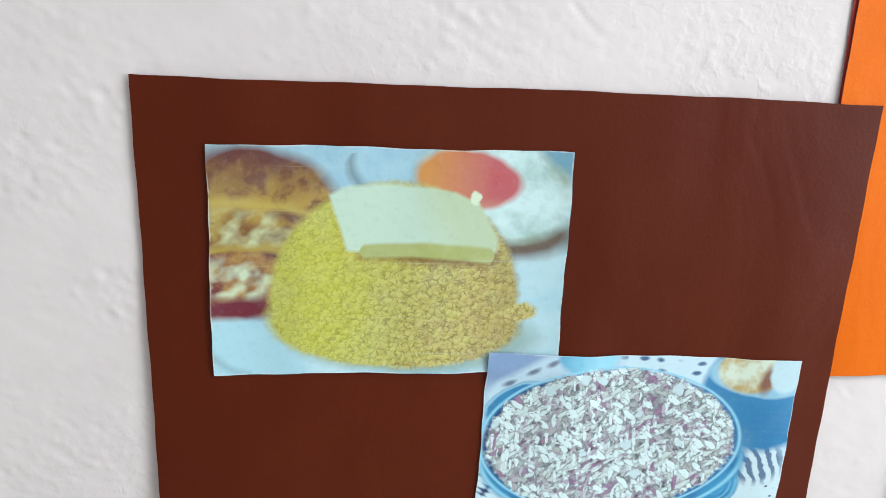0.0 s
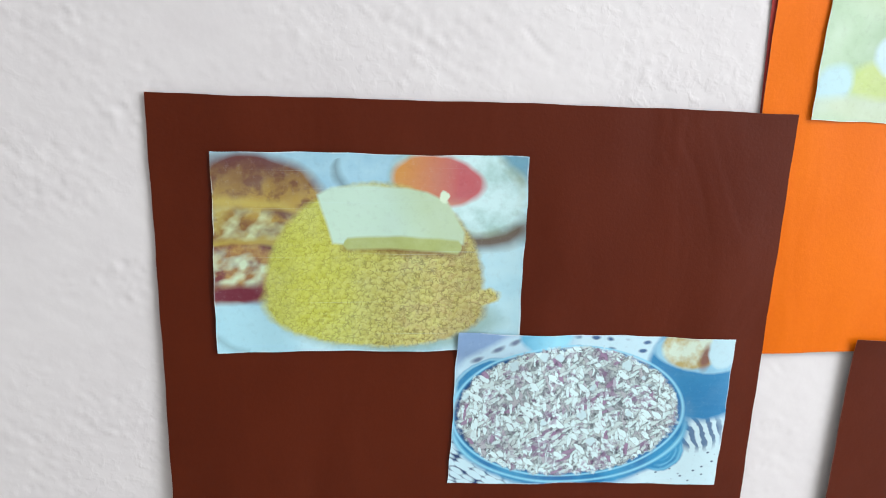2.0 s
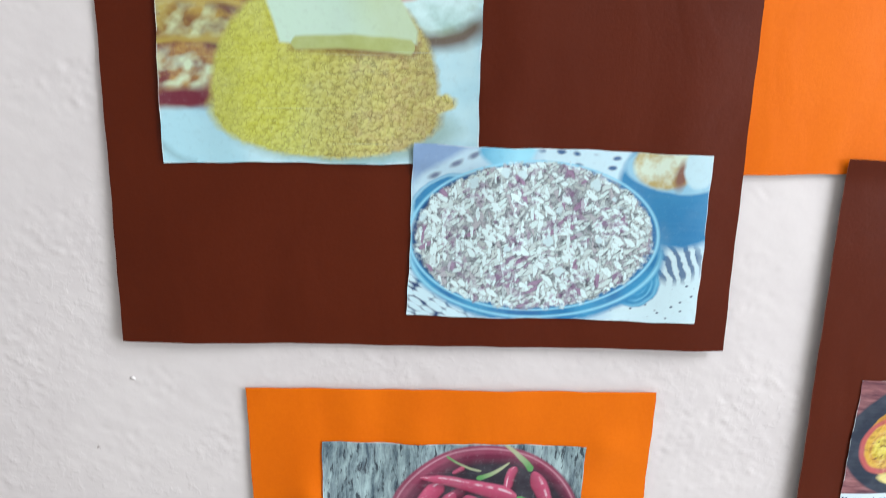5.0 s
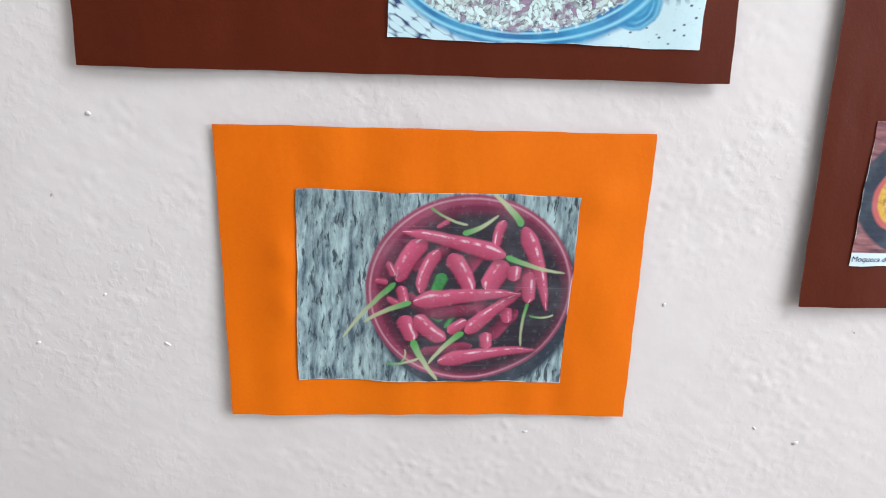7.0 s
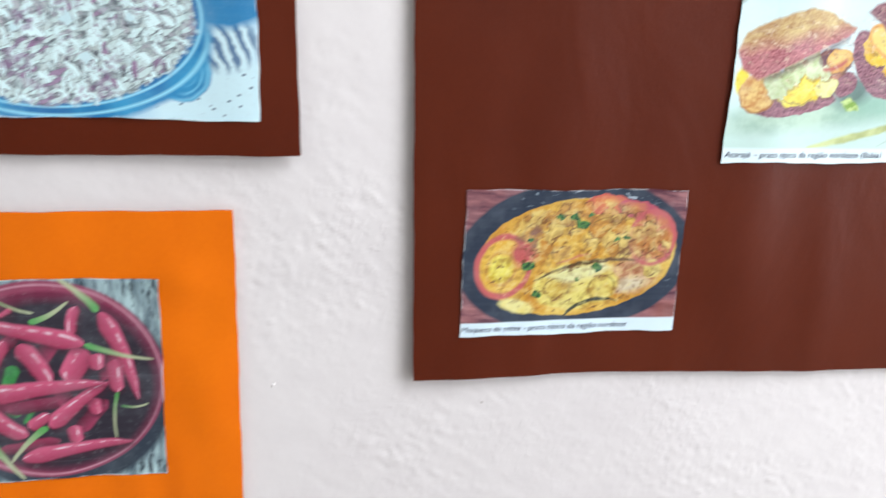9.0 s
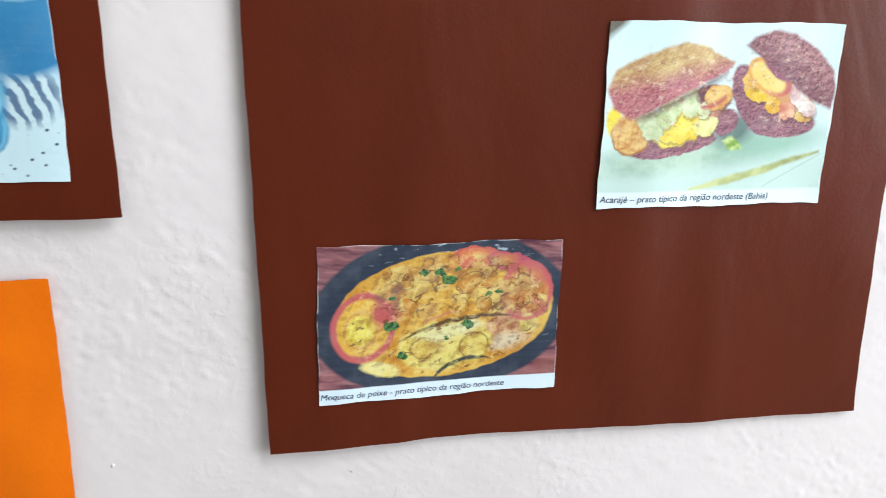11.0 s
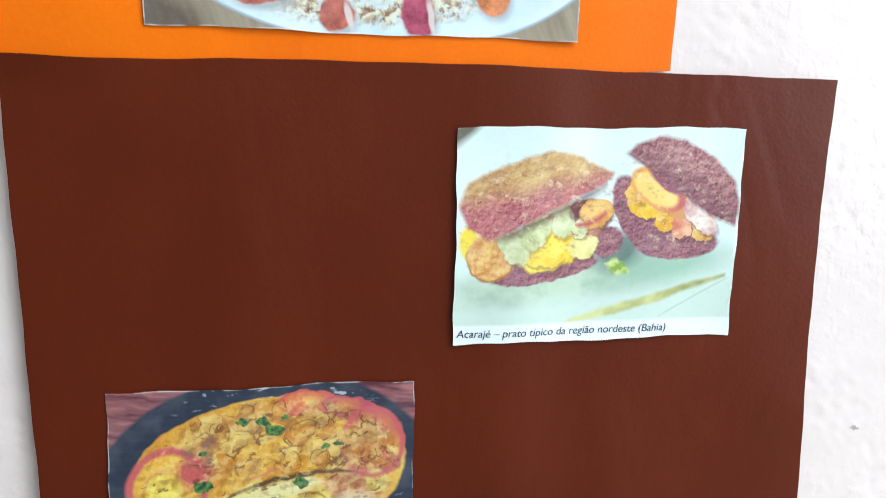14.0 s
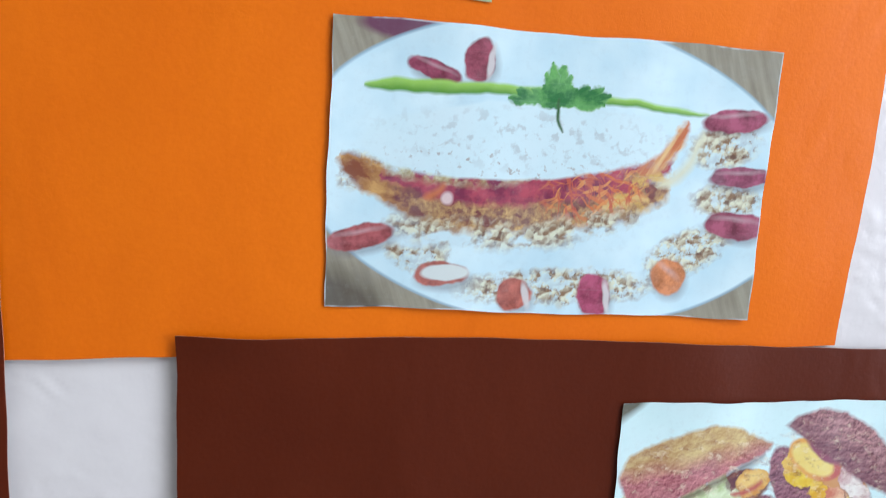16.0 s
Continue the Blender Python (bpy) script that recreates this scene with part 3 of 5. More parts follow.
def stew_print():
    s = Shade("print_fish_stew")
    u = s.coords()
    w = s.warp(u, 8.0, 0.04)
    g = s.warp(u, 16.0, 0.05, 3.0)
    x, y = s.split(u)
    n = s.noise(u, 10.0, 4.0, 0.6)
    # table and iron pan
    s.paint(s.mix(lin((92, 48, 62)), lin((176, 116, 116)), s.step(s.noise(s.place(w, turn=6, scale=(0.3, 0.05)), 1.0, 4.0), 0.36, 0.66)))
    s.paint(lin((150, 84, 74)), s.math("MULTIPLY", s.ellipse(w, 1.42, 0.86, 0.1, 0.08, -20, 0.4), 0.7))
    s.paint(s.mix(lin((30, 40, 56)), lin((58, 68, 84)), s.noise(u, 6.0, 4.0)), s.ellipse(s.warp(u, 5.0, 0.02), 0.75, 0.46, 0.8, 0.53, -3, 0.015))
    glints = s.both(s.step(s.noise(s.place(w, scale=(0.14, 0.06)), 1.6, 4.0), 0.6, 0.66), s.math("MAXIMUM", s.step(y, 0.14, 0.06), s.ellipse(w, 1.42, 0.74, 0.06, 0.1, 0, 0.4)))
    s.paint(lin((188, 198, 206)), s.math("MULTIPLY", s.both(glints, s.ellipse(u, 0.75, 0.46, 0.76, 0.5, -3, 0.05)), 0.85))
    # broth
    broth = s.mix(lin((204, 138, 46)), lin((238, 196, 84)), s.step(s.noise(u, 5.0, 4.0), 0.36, 0.64))
    s.paint(broth, s.ellipse(w, 0.77, 0.46, 0.67, 0.405, -4, 0.012))
    inside = s.ellipse(w, 0.77, 0.46, 0.65, 0.39, -4, 0.04)
    # tomato and onion rounds: flesh, ring, core
    for cx, cy, rx, ry, turn, ring, core in ((0.95, 0.1, 0.15, 0.07, 4, (206, 92, 80), (220, 132, 84)), (1.17, 0.14, 0.15, 0.06, 14, (196, 84, 104), (212, 124, 92)), (1.27, 0.33, 0.16, 0.19, 0, (206, 100, 98), (216, 128, 88)),
                                             (0.55, 0.22, 0.1, 0.08, 0, (190, 128, 54), (236, 192, 92)), (0.93, 0.23, 0.1, 0.065, -8, (180, 122, 52), (236, 200, 104)), (0.7, 0.18, 0.07, 0.07, 0, (206, 152, 60), (242, 216, 120))):
        s.paint(s.mix(lin(core), lin(ring), s.step(n, 0.4, 0.62)), s.math("MULTIPLY", s.ellipse(g, cx, cy, rx, ry, turn, 0.08), 0.9))
        s.paint(lin(ring), s.math("MULTIPLY", s.ring(g, cx, cy, rx * 0.94, ry * 0.94, turn, 0.08, 0.06), 0.9))
    s.paint(s.mix(lin((198, 88, 86)), lin((232, 196, 130)), s.step(s.noise(u, 15.0, 3.0), 0.44, 0.6)), s.math("MULTIPLY", s.ellipse(g, 1.25, 0.33, 0.11, 0.13, 0, 0.2), 0.85))
    s.paint(lin((202, 96, 96)), s.math("MULTIPLY", s.stroke(w, 1.12, 0.47, 1.42, 0.46, 0.03, 0.02, 0.03, 0.015)[0], 0.85))
    # onion shreds with browned edges over the upper half
    piece = s.warp(u, 12.0, 0.09, 4.0)
    hue, keep = s.split(s.cells(piece, 10.0, out="Color"))
    upper = s.math("MULTIPLY", inside, s.both(s.step(y, 0.54, 0.44), s.step(x, 0.3, 0.42)))
    shred = s.mix(lin((206, 136, 56)), lin((240, 210, 122)), s.step(hue, 0.3, 0.8))
    shred = s.mix(s.mix(shred, lin((136, 80, 40)), 0.55), shred, s.relief(piece, 10.0, 0.26))
    s.paint(shred, s.math("MULTIPLY", upper, s.math("MULTIPLY", s.step(keep, 0.3, 0.42), 0.75)))
    # the round at one end: pink ring, yellow heart
    ringed = s.warp(u, 6.0, 0.03)
    s.paint(s.mix(lin((222, 156, 56)), lin((238, 200, 84)), n), s.ellipse(g, 0.26, 0.52, 0.17, 0.2, 8, 0.06))
    s.paint(lin((198, 92, 88)), s.ellipse(g, 0.4, 0.43, 0.085, 0.085, 30, 0.3))
    s.paint(lin((202, 98, 96)), s.ring(ringed, 0.265, 0.515, 0.175, 0.205, 8, 0.1, 0.05))
    s.paint(s.mix(lin((206, 172, 44)), lin((240, 220, 96)), s.step(s.noise(u, 14.0, 3.0), 0.4, 0.6)), s.ellipse(g, 0.25, 0.53, 0.085, 0.1, 8, 0.2))
    s.paint(lin((196, 130, 60)), s.math("MULTIPLY", s.ring(ringed, 0.25, 0.53, 0.095, 0.115, 8, 0.08, 0.08), 0.7))
    # pink flesh and a pale round at the other end
    s.paint(s.mix(lin((170, 100, 72)), lin((226, 176, 136)), s.step(s.noise(u, 12.0, 4.0), 0.38, 0.62)), s.math("MULTIPLY", s.ellipse(g, 1.15, 0.6, 0.19, 0.12, -12, 0.2), 0.9))
    s.paint(lin((230, 214, 178)), s.math("MULTIPLY", s.ellipse(g, 1.14, 0.66, 0.11, 0.05, -14, 0.4), 0.8))
    s.paint(s.mix(lin((214, 180, 84)), lin((240, 222, 136)), n), s.ellipse(g, 1.29, 0.55, 0.06, 0.065, 0, 0.12))
    # the fillet under its dark back line
    fish = s.mix(lin((198, 152, 54)), lin((234, 212, 112)), s.step(s.noise(g, 7.0, 4.0), 0.36, 0.6))
    s.paint(fish, s.ellipse(g, 0.77, 0.665, 0.3, 0.16, -4, 0.06))
    s.paint(s.mix(lin((222, 204, 120)), lin((242, 238, 186)), n), s.convex(w, [(0.56, 0.59), (0.7, 0.525), (0.95, 0.5), (1.0, 0.54), (0.88, 0.6), (0.74, 0.64)], 0.02))
    u2 = s.warp(u, 12.0, 0.045, 3.0)
    for cx, cy, rx, ry in ((0.64, 0.68, 0.085, 0.07), (0.95, 0.68, 0.09, 0.085), (0.86, 0.41, 0.05, 0.05), (1.0, 0.4, 0.04, 0.04), (0.93, 0.24, 0.07, 0.045), (0.52, 0.23, 0.05, 0.05)):
        s.paint(lin((112, 80, 34)), s.math("MULTIPLY", s.both(s.ring(u2, cx, cy, rx, ry, 0, 0.05, 0.08), s.step(s.noise(u, 9.0), 0.4, 0.52)), 0.9))
    s.paint(lin((92, 66, 34)), s.stroke(u2, 0.47, 0.62, 1.2, 0.485, 0.012, 0.016, -0.055, 0.006, 3)[0])
    s.paint(lin((206, 120, 96)), s.math("MULTIPLY", s.stroke(u2, 0.62, 0.5, 0.86, 0.43, 0.008, 0.008, 0.0, 0.006, 3)[0], 0.8))
    s.paint(lin((46, 52, 36)), s.stroke(u2, 0.69, 0.88, 1.08, 0.78, 0.018, 0.01, -0.06, 0.006, 3)[0])
    s.paint(s.mix(lin((234, 200, 70)), lin((246, 240, 180)), n), s.ellipse(g, 0.37, 0.79, 0.12, 0.045, 14, 0.2))
    # charred bits and herbs
    s.paint(lin((112, 66, 36)), s.math("MULTIPLY", s.both(s.step(s.noise(s.place(g, turn=-20, scale=(1.5, 0.7)), 17.0, 3.0, 0.6), 0.6, 0.65), inside), 0.8))
    s.paint(lin((128, 76, 62)), s.math("MULTIPLY", s.both(s.ellipse(g, 0.46, 0.32, 0.1, 0.08, 30, 0.4), s.step(n, 0.46, 0.58)), 0.85))
    glaze = s.relief(g, 11.0, 0.14, "noise", 3.0)
    s.paint(lin((128, 74, 34)), s.math("MULTIPLY", s.both(inside, s.step(glaze, 0.42, 0.1)), 0.4))
    s.paint(lin((246, 226, 150)), s.math("MULTIPLY", s.both(inside, s.step(glaze, 0.62, 0.95)), 0.3))
    s.paint(lin((204, 96, 98)), s.math("MULTIPLY", s.both(s.ring(ringed, 1.27, 0.33, 0.155, 0.185, 0, 0.07, 0.05), s.step(x, 1.12, 1.2)), 0.9))
    thin = s.step(s.cells(piece, 10.0, "DISTANCE_TO_EDGE"), 0.06, 0.012)
    s.paint(lin((112, 66, 34)), s.math("MULTIPLY", s.both(upper, s.both(thin, s.step(s.noise(u, 8.0, 3.0), 0.48, 0.58))), 0.85))
    leafy = s.warp(u, 24.0, 0.06, 3.0)
    for cx, cy, rx, ry, turn in ((0.635, 0.18, 0.03, 0.025, 20), (0.73, 0.19, 0.035, 0.022, 30), (0.785, 0.235, 0.045, 0.03, 10), (0.84, 0.17, 0.02, 0.016, 0), (0.43, 0.515, 0.045, 0.032, -14), (0.91, 0.535, 0.035, 0.03, 15), (0.5, 0.71, 0.03, 0.022, 0), (1.03, 0.34, 0.02, 0.016, 0), (1.1, 0.33, 0.028, 0.014, -20), (0.44, 0.34, 0.022, 0.018, 0), (0.78, 0.61, 0.012, 0.02, 0)):
        s.paint(s.mix(lin((24, 70, 46)), lin((92, 136, 66)), s.step(s.noise(u, 40.0), 0.4, 0.6)), s.ellipse(leafy, cx, cy, rx, ry, turn, 0.1))
    # white caption strip
    s.paint(lin((226, 238, 244)), s.step(s.math("ADD", y, s.math("MULTIPLY", s.noise(u, 2.0), 0.004)), 0.9, 0.908))
    return finish_print(s, u, 1.48, s.math("MULTIPLY", inside, 0.16), 0.03, (0.78, 0.87, 0.92))


def fritter_print():
    s = Shade("print_stuffed_fritters")
    u = s.coords()
    w = s.warp(u, 7.0, 0.035)
    g = s.warp(u, 20.0, 0.03, 3.0)
    n = s.noise(u, 14.0, 5.0, 0.65)
    x, y = s.split(u)
    s.paint(s.mix(lin((208, 234, 230)), lin((234, 248, 246)), s.noise(u, 3.0)))
    s.paint(lin((202, 224, 212)), s.step(s.math("ADD", y, s.math("MULTIPLY", s.noise(u, 3.0), 0.2)), 0.62, 0.85))
    s.paint(s.mix(lin((92, 90, 82)), lin((130, 124, 106)), n), s.convex(w, [(-0.1, -0.1), (0.2, -0.1), (-0.1, 0.18)], 0.02))
    # the leaf they lie on, and their shadows
    s.paint(s.mix(lin((134, 168, 142)), lin((190, 212, 186)), s.step(s.noise(u, 6.0, 4.0), 0.36, 0.6)), s.math("MULTIPLY", s.ellipse(w, 0.52, 0.71, 0.52, 0.085, -6, 0.5), 0.85))
    s.paint(lin((150, 190, 168)), s.math("MULTIPLY", s.ellipse(w, 1.02, 0.64, 0.3, 0.09, -8, 0.5), 0.85))
    s.paint(s.mix(lin((60, 84, 84)), lin((112, 140, 126)), n), s.math("MULTIPLY", s.ellipse(w, 0.79, 0.57, 0.12, 0.085, -25, 0.4), 0.9))
    # crusts: rough, fried, lit from above
    rough = s.step(s.math("MULTIPLY_ADD", s.relief(g, 34.0, 0.2, "noise", 5.0), 0.6, s.math("MULTIPLY", s.noise(u, 9.0, 4.0), 0.5)), 0.2, 0.85)
    dark = s.mix(lin((92, 50, 68)), lin((182, 126, 136)), rough)
    rose = s.mix(lin((136, 62, 74)), lin((216, 140, 140)), rough)
    tan = s.mix(lin((168, 112, 68)), lin((230, 204, 142)), s.math("MULTIPLY_ADD", rough, 0.5, s.math("MULTIPLY", s.step(s.noise(u, 6.0, 4.0), 0.38, 0.62), 0.5)))
    # the left one: lower half and its filling
    s.paint(dark, s.ellipse(g, 0.42, 0.655, 0.27, 0.06, -9, 0.06))
    s.paint(dark, s.ellipse(g, 0.73, 0.53, 0.08, 0.07, -40, 0.08))
    s.paint(lin((240, 218, 74)), s.ellipse(g, 0.06, 0.52, 0.045, 0.08, 0, 0.2))
    s.paint(s.mix(lin((204, 138, 78)), lin((240, 204, 130)), s.relief(g, 14.0, 0.14, "noise")), s.ellipse(g, 0.165, 0.59, 0.115, 0.115, 20, 0.05))
    s.paint(lin((150, 92, 50)), s.math("MULTIPLY", s.both(s.ring(g, 0.165, 0.59, 0.112, 0.112, 20, 0.04, 0.04), s.step(y, 0.56, 0.64)), 0.8))
    s.paint(s.mix(lin((110, 66, 72)), lin((206, 140, 112)), s.step(s.noise(u, 9.0, 3.0), 0.4, 0.6)), s.ellipse(g, 0.58, 0.44, 0.18, 0.1, -22, 0.06))
    chop = s.warp(u, 15.0, 0.085, 4.0)
    lit = s.step(s.math("MULTIPLY_ADD", s.relief(chop, 7.0, 0.2, "noise"), 0.5, s.math("MULTIPLY", s.noise(u, 12.0, 3.0), 0.6)), 0.3, 0.8)
    pieces = ((0.43, 0.56, 0.17, 0.1, -4, (232, 196, 40), (246, 232, 110)), (0.27, 0.53, 0.07, 0.1, -32, (176, 190, 128), (230, 236, 200)), (0.37, 0.46, 0.07, 0.09, 18, (168, 184, 118), (222, 230, 184)),
              (0.49, 0.42, 0.06, 0.09, -12, (180, 192, 130), (228, 234, 196)), (0.61, 0.55, 0.075, 0.06, -20, (218, 204, 96), (242, 238, 176)), (0.59, 0.47, 0.05, 0.045, 40, (196, 204, 140), (234, 240, 208)),
              (0.67, 0.39, 0.09, 0.065, -24, (214, 142, 60), (242, 204, 124)), (0.42, 0.61, 0.1, 0.03, 4, (226, 182, 44), (244, 220, 96)))
    for cx, cy, rx, ry, turn, low, high in pieces:
        s.paint(lin((120, 84, 60)), s.math("MULTIPLY", s.ellipse(chop, cx + 0.008, cy + 0.014, rx, ry, turn, 0.12), 0.55))
        s.paint(s.mix(lin(low), lin(high), lit), s.ellipse(chop, cx, cy, rx, ry, turn, 0.06))
    u2 = s.warp(u, 20.0, 0.03, 3.0)
    s.paint(lin((96, 56, 70)), s.math("MULTIPLY", s.ellipse(s.warp(u, 16.0, 0.08, 3.0), 0.55, 0.4, 0.028, 0.04, 24, 0.3), 0.7))
    s.paint(lin((188, 84, 84)), s.math("MULTIPLY", s.stroke(u2, 0.56, 0.45, 0.72, 0.385, 0.014, 0.012, 0.02, 0.01)[0], 0.9))
    # its upper half
    s.paint(lin((84, 44, 50)), s.math("MULTIPLY", s.stroke(g, 0.17, 0.52, 0.72, 0.255, 0.02, 0.02, 0.012, 0.02)[0], 0.75))
    edge = s.step(s.math("ADD", s.math("MULTIPLY_ADD", x, 0.2, y), s.math("MULTIPLY", s.noise(u, 8.0), 0.12)), 0.36, 0.46)
    s.paint(s.mix(tan, rose, edge), s.convex(g, [(0.01, 0.35), (0.05, 0.25), (0.2, 0.175), (0.42, 0.105), (0.53, 0.115), (0.745, 0.205), (0.735, 0.24), (0.57, 0.32), (0.31, 0.445), (0.16, 0.515), (0.06, 0.46)], 0.01))
    # the right one
    s.paint(dark, s.ellipse(g, 0.87, 0.4, 0.1, 0.2, -28, 0.05))
    s.paint(dark, s.ellipse(g, 1.07, 0.535, 0.215, 0.085, 2, 0.05))
    s.paint(dark, s.ellipse(g, 0.98, 0.45, 0.16, 0.12, 20, 0.05))
    s.paint(s.mix(dark, lin((210, 150, 96)), s.step(s.noise(u, 8.0, 3.0), 0.42, 0.6)), s.ellipse(g, 1.06, 0.36, 0.24, 0.1, 34, 0.06))
    side = s.warp(u, 16.0, 0.075, 4.0)
    fills = ((0.86, 0.3, 0.05, 0.07, 20, (222, 158, 44), (244, 204, 104)), (0.9, 0.375, 0.07, 0.04, 14, (226, 174, 36), (246, 214, 84)), (1.0, 0.43, 0.055, 0.05, 40, (226, 168, 44), (244, 208, 92)),
             (1.09, 0.47, 0.05, 0.055, 10, (206, 116, 90), (240, 190, 150)), (1.2, 0.5, 0.06, 0.03, 10, (214, 164, 72), (240, 210, 130)), (1.19, 0.42, 0.11, 0.045, 42, (196, 140, 140), (246, 234, 222)))
    for cx, cy, rx, ry, turn, low, high in fills:
        s.paint(lin((92, 48, 56)), s.math("MULTIPLY", s.ellipse(side, cx + 0.008, cy + 0.014, rx, ry, turn, 0.12), 0.6))
        s.paint(s.mix(lin(low), lin(high), lit), s.ellipse(side, cx, cy, rx, ry, turn, 0.06))
    v3 = s.warp(u, 12.0, 0.02, 3.0)
    s.paint(s.mix(lin((196, 96, 92)), lin((232, 168, 90)), s.step(x, 1.08, 0.94)), s.ellipse(v3, 0.965, 0.285, 0.155, 0.085, 32, 0.05))
    s.paint(s.mix(lin((238, 196, 88)), lin((244, 226, 150)), n), s.ellipse(v3, 0.955, 0.285, 0.125, 0.06, 32, 0.1))
    s.paint(lin((150, 84, 104)), s.ellipse(v3, 1.0, 0.25, 0.1, 0.03, 34, 0.2))
    bun = s.mix(lin((92, 48, 64)), lin((206, 150, 148)), s.step(s.math("MULTIPLY_ADD", s.relief(g, 30.0, 0.2, "noise", 5.0), 0.6, s.math("MULTIPLY", s.noise(u, 10.0, 5.0, 0.7), 0.55)), 0.24, 0.85))
    bun = s.mix(bun, lin((104, 58, 78)), s.math("MULTIPLY", s.step(s.math("MULTIPLY_ADD", x, -0.6, y), -0.52, -0.38), 0.55))
    s.paint(bun, s.convex(g, [(0.8, 0.12), (0.85, 0.075), (0.95, 0.035), (1.075, 0.05), (1.25, 0.14), (1.35, 0.25), (1.375, 0.36), (1.37, 0.46), (1.27, 0.43)], 0.01))
    # crumbs and pores of the crust, juices among the fillings
    food = s.math("MAXIMUM", s.ellipse(g, 0.4, 0.4, 0.4, 0.28, -8, 0.2), s.ellipse(g, 1.06, 0.33, 0.3, 0.25, 30, 0.2))
    food = s.both(food, s.step(s.math("MULTIPLY_ADD", x, -0.1, y), 0.62, 0.5))
    tint = s.mix(lin((124, 56, 52)), lin((244, 222, 190)), s.step(s.noise(g, 24.0, 4.0, 0.7), 0.44, 0.56))
    s.paint(tint, s.math("MULTIPLY", s.both(food, s.step(s.noise(s.place(g, turn=18, scale=(1.5, 0.8)), 20.0, 4.0, 0.65), 0.52, 0.66)), 0.55))
    # green morsel and the torn edge of the leaf
    s.paint(s.mix(lin((132, 168, 64)), lin((206, 224, 140)), s.relief(g, 12.0, 0.12, "noise")), s.convex(g, [(0.725, 0.63), (0.78, 0.605), (0.835, 0.655), (0.84, 0.685), (0.76, 0.685)], 0.008))
    torn = s.warp(u, 7.0, 0.03, 3.0)
    blade = s.convex(torn, [(0.48, 0.925), (0.7, 0.845), (1.0, 0.775), (1.34, 0.685), (1.34, 0.71), (1.0, 0.82), (0.78, 0.88)], 0.008)
    s.paint(s.mix(lin((150, 152, 78)), lin((212, 216, 140)), s.step(s.noise(u, 5.0, 3.0), 0.36, 0.62)), s.math("MULTIPLY", blade, 0.9))
    s.paint(lin((158, 178, 168)), s.math("MULTIPLY", s.stroke(u, 1.0, 0.9, 1.36, 0.71, 0.003, 0.003, 0.0, 0.004)[0], 0.6))
    s.paint(lin((230, 243, 243)), s.step(y, 0.905, 0.92))
    return finish_print(s, u, 1.37, 0.1, 0.04, (0.82, 0.9, 0.95))


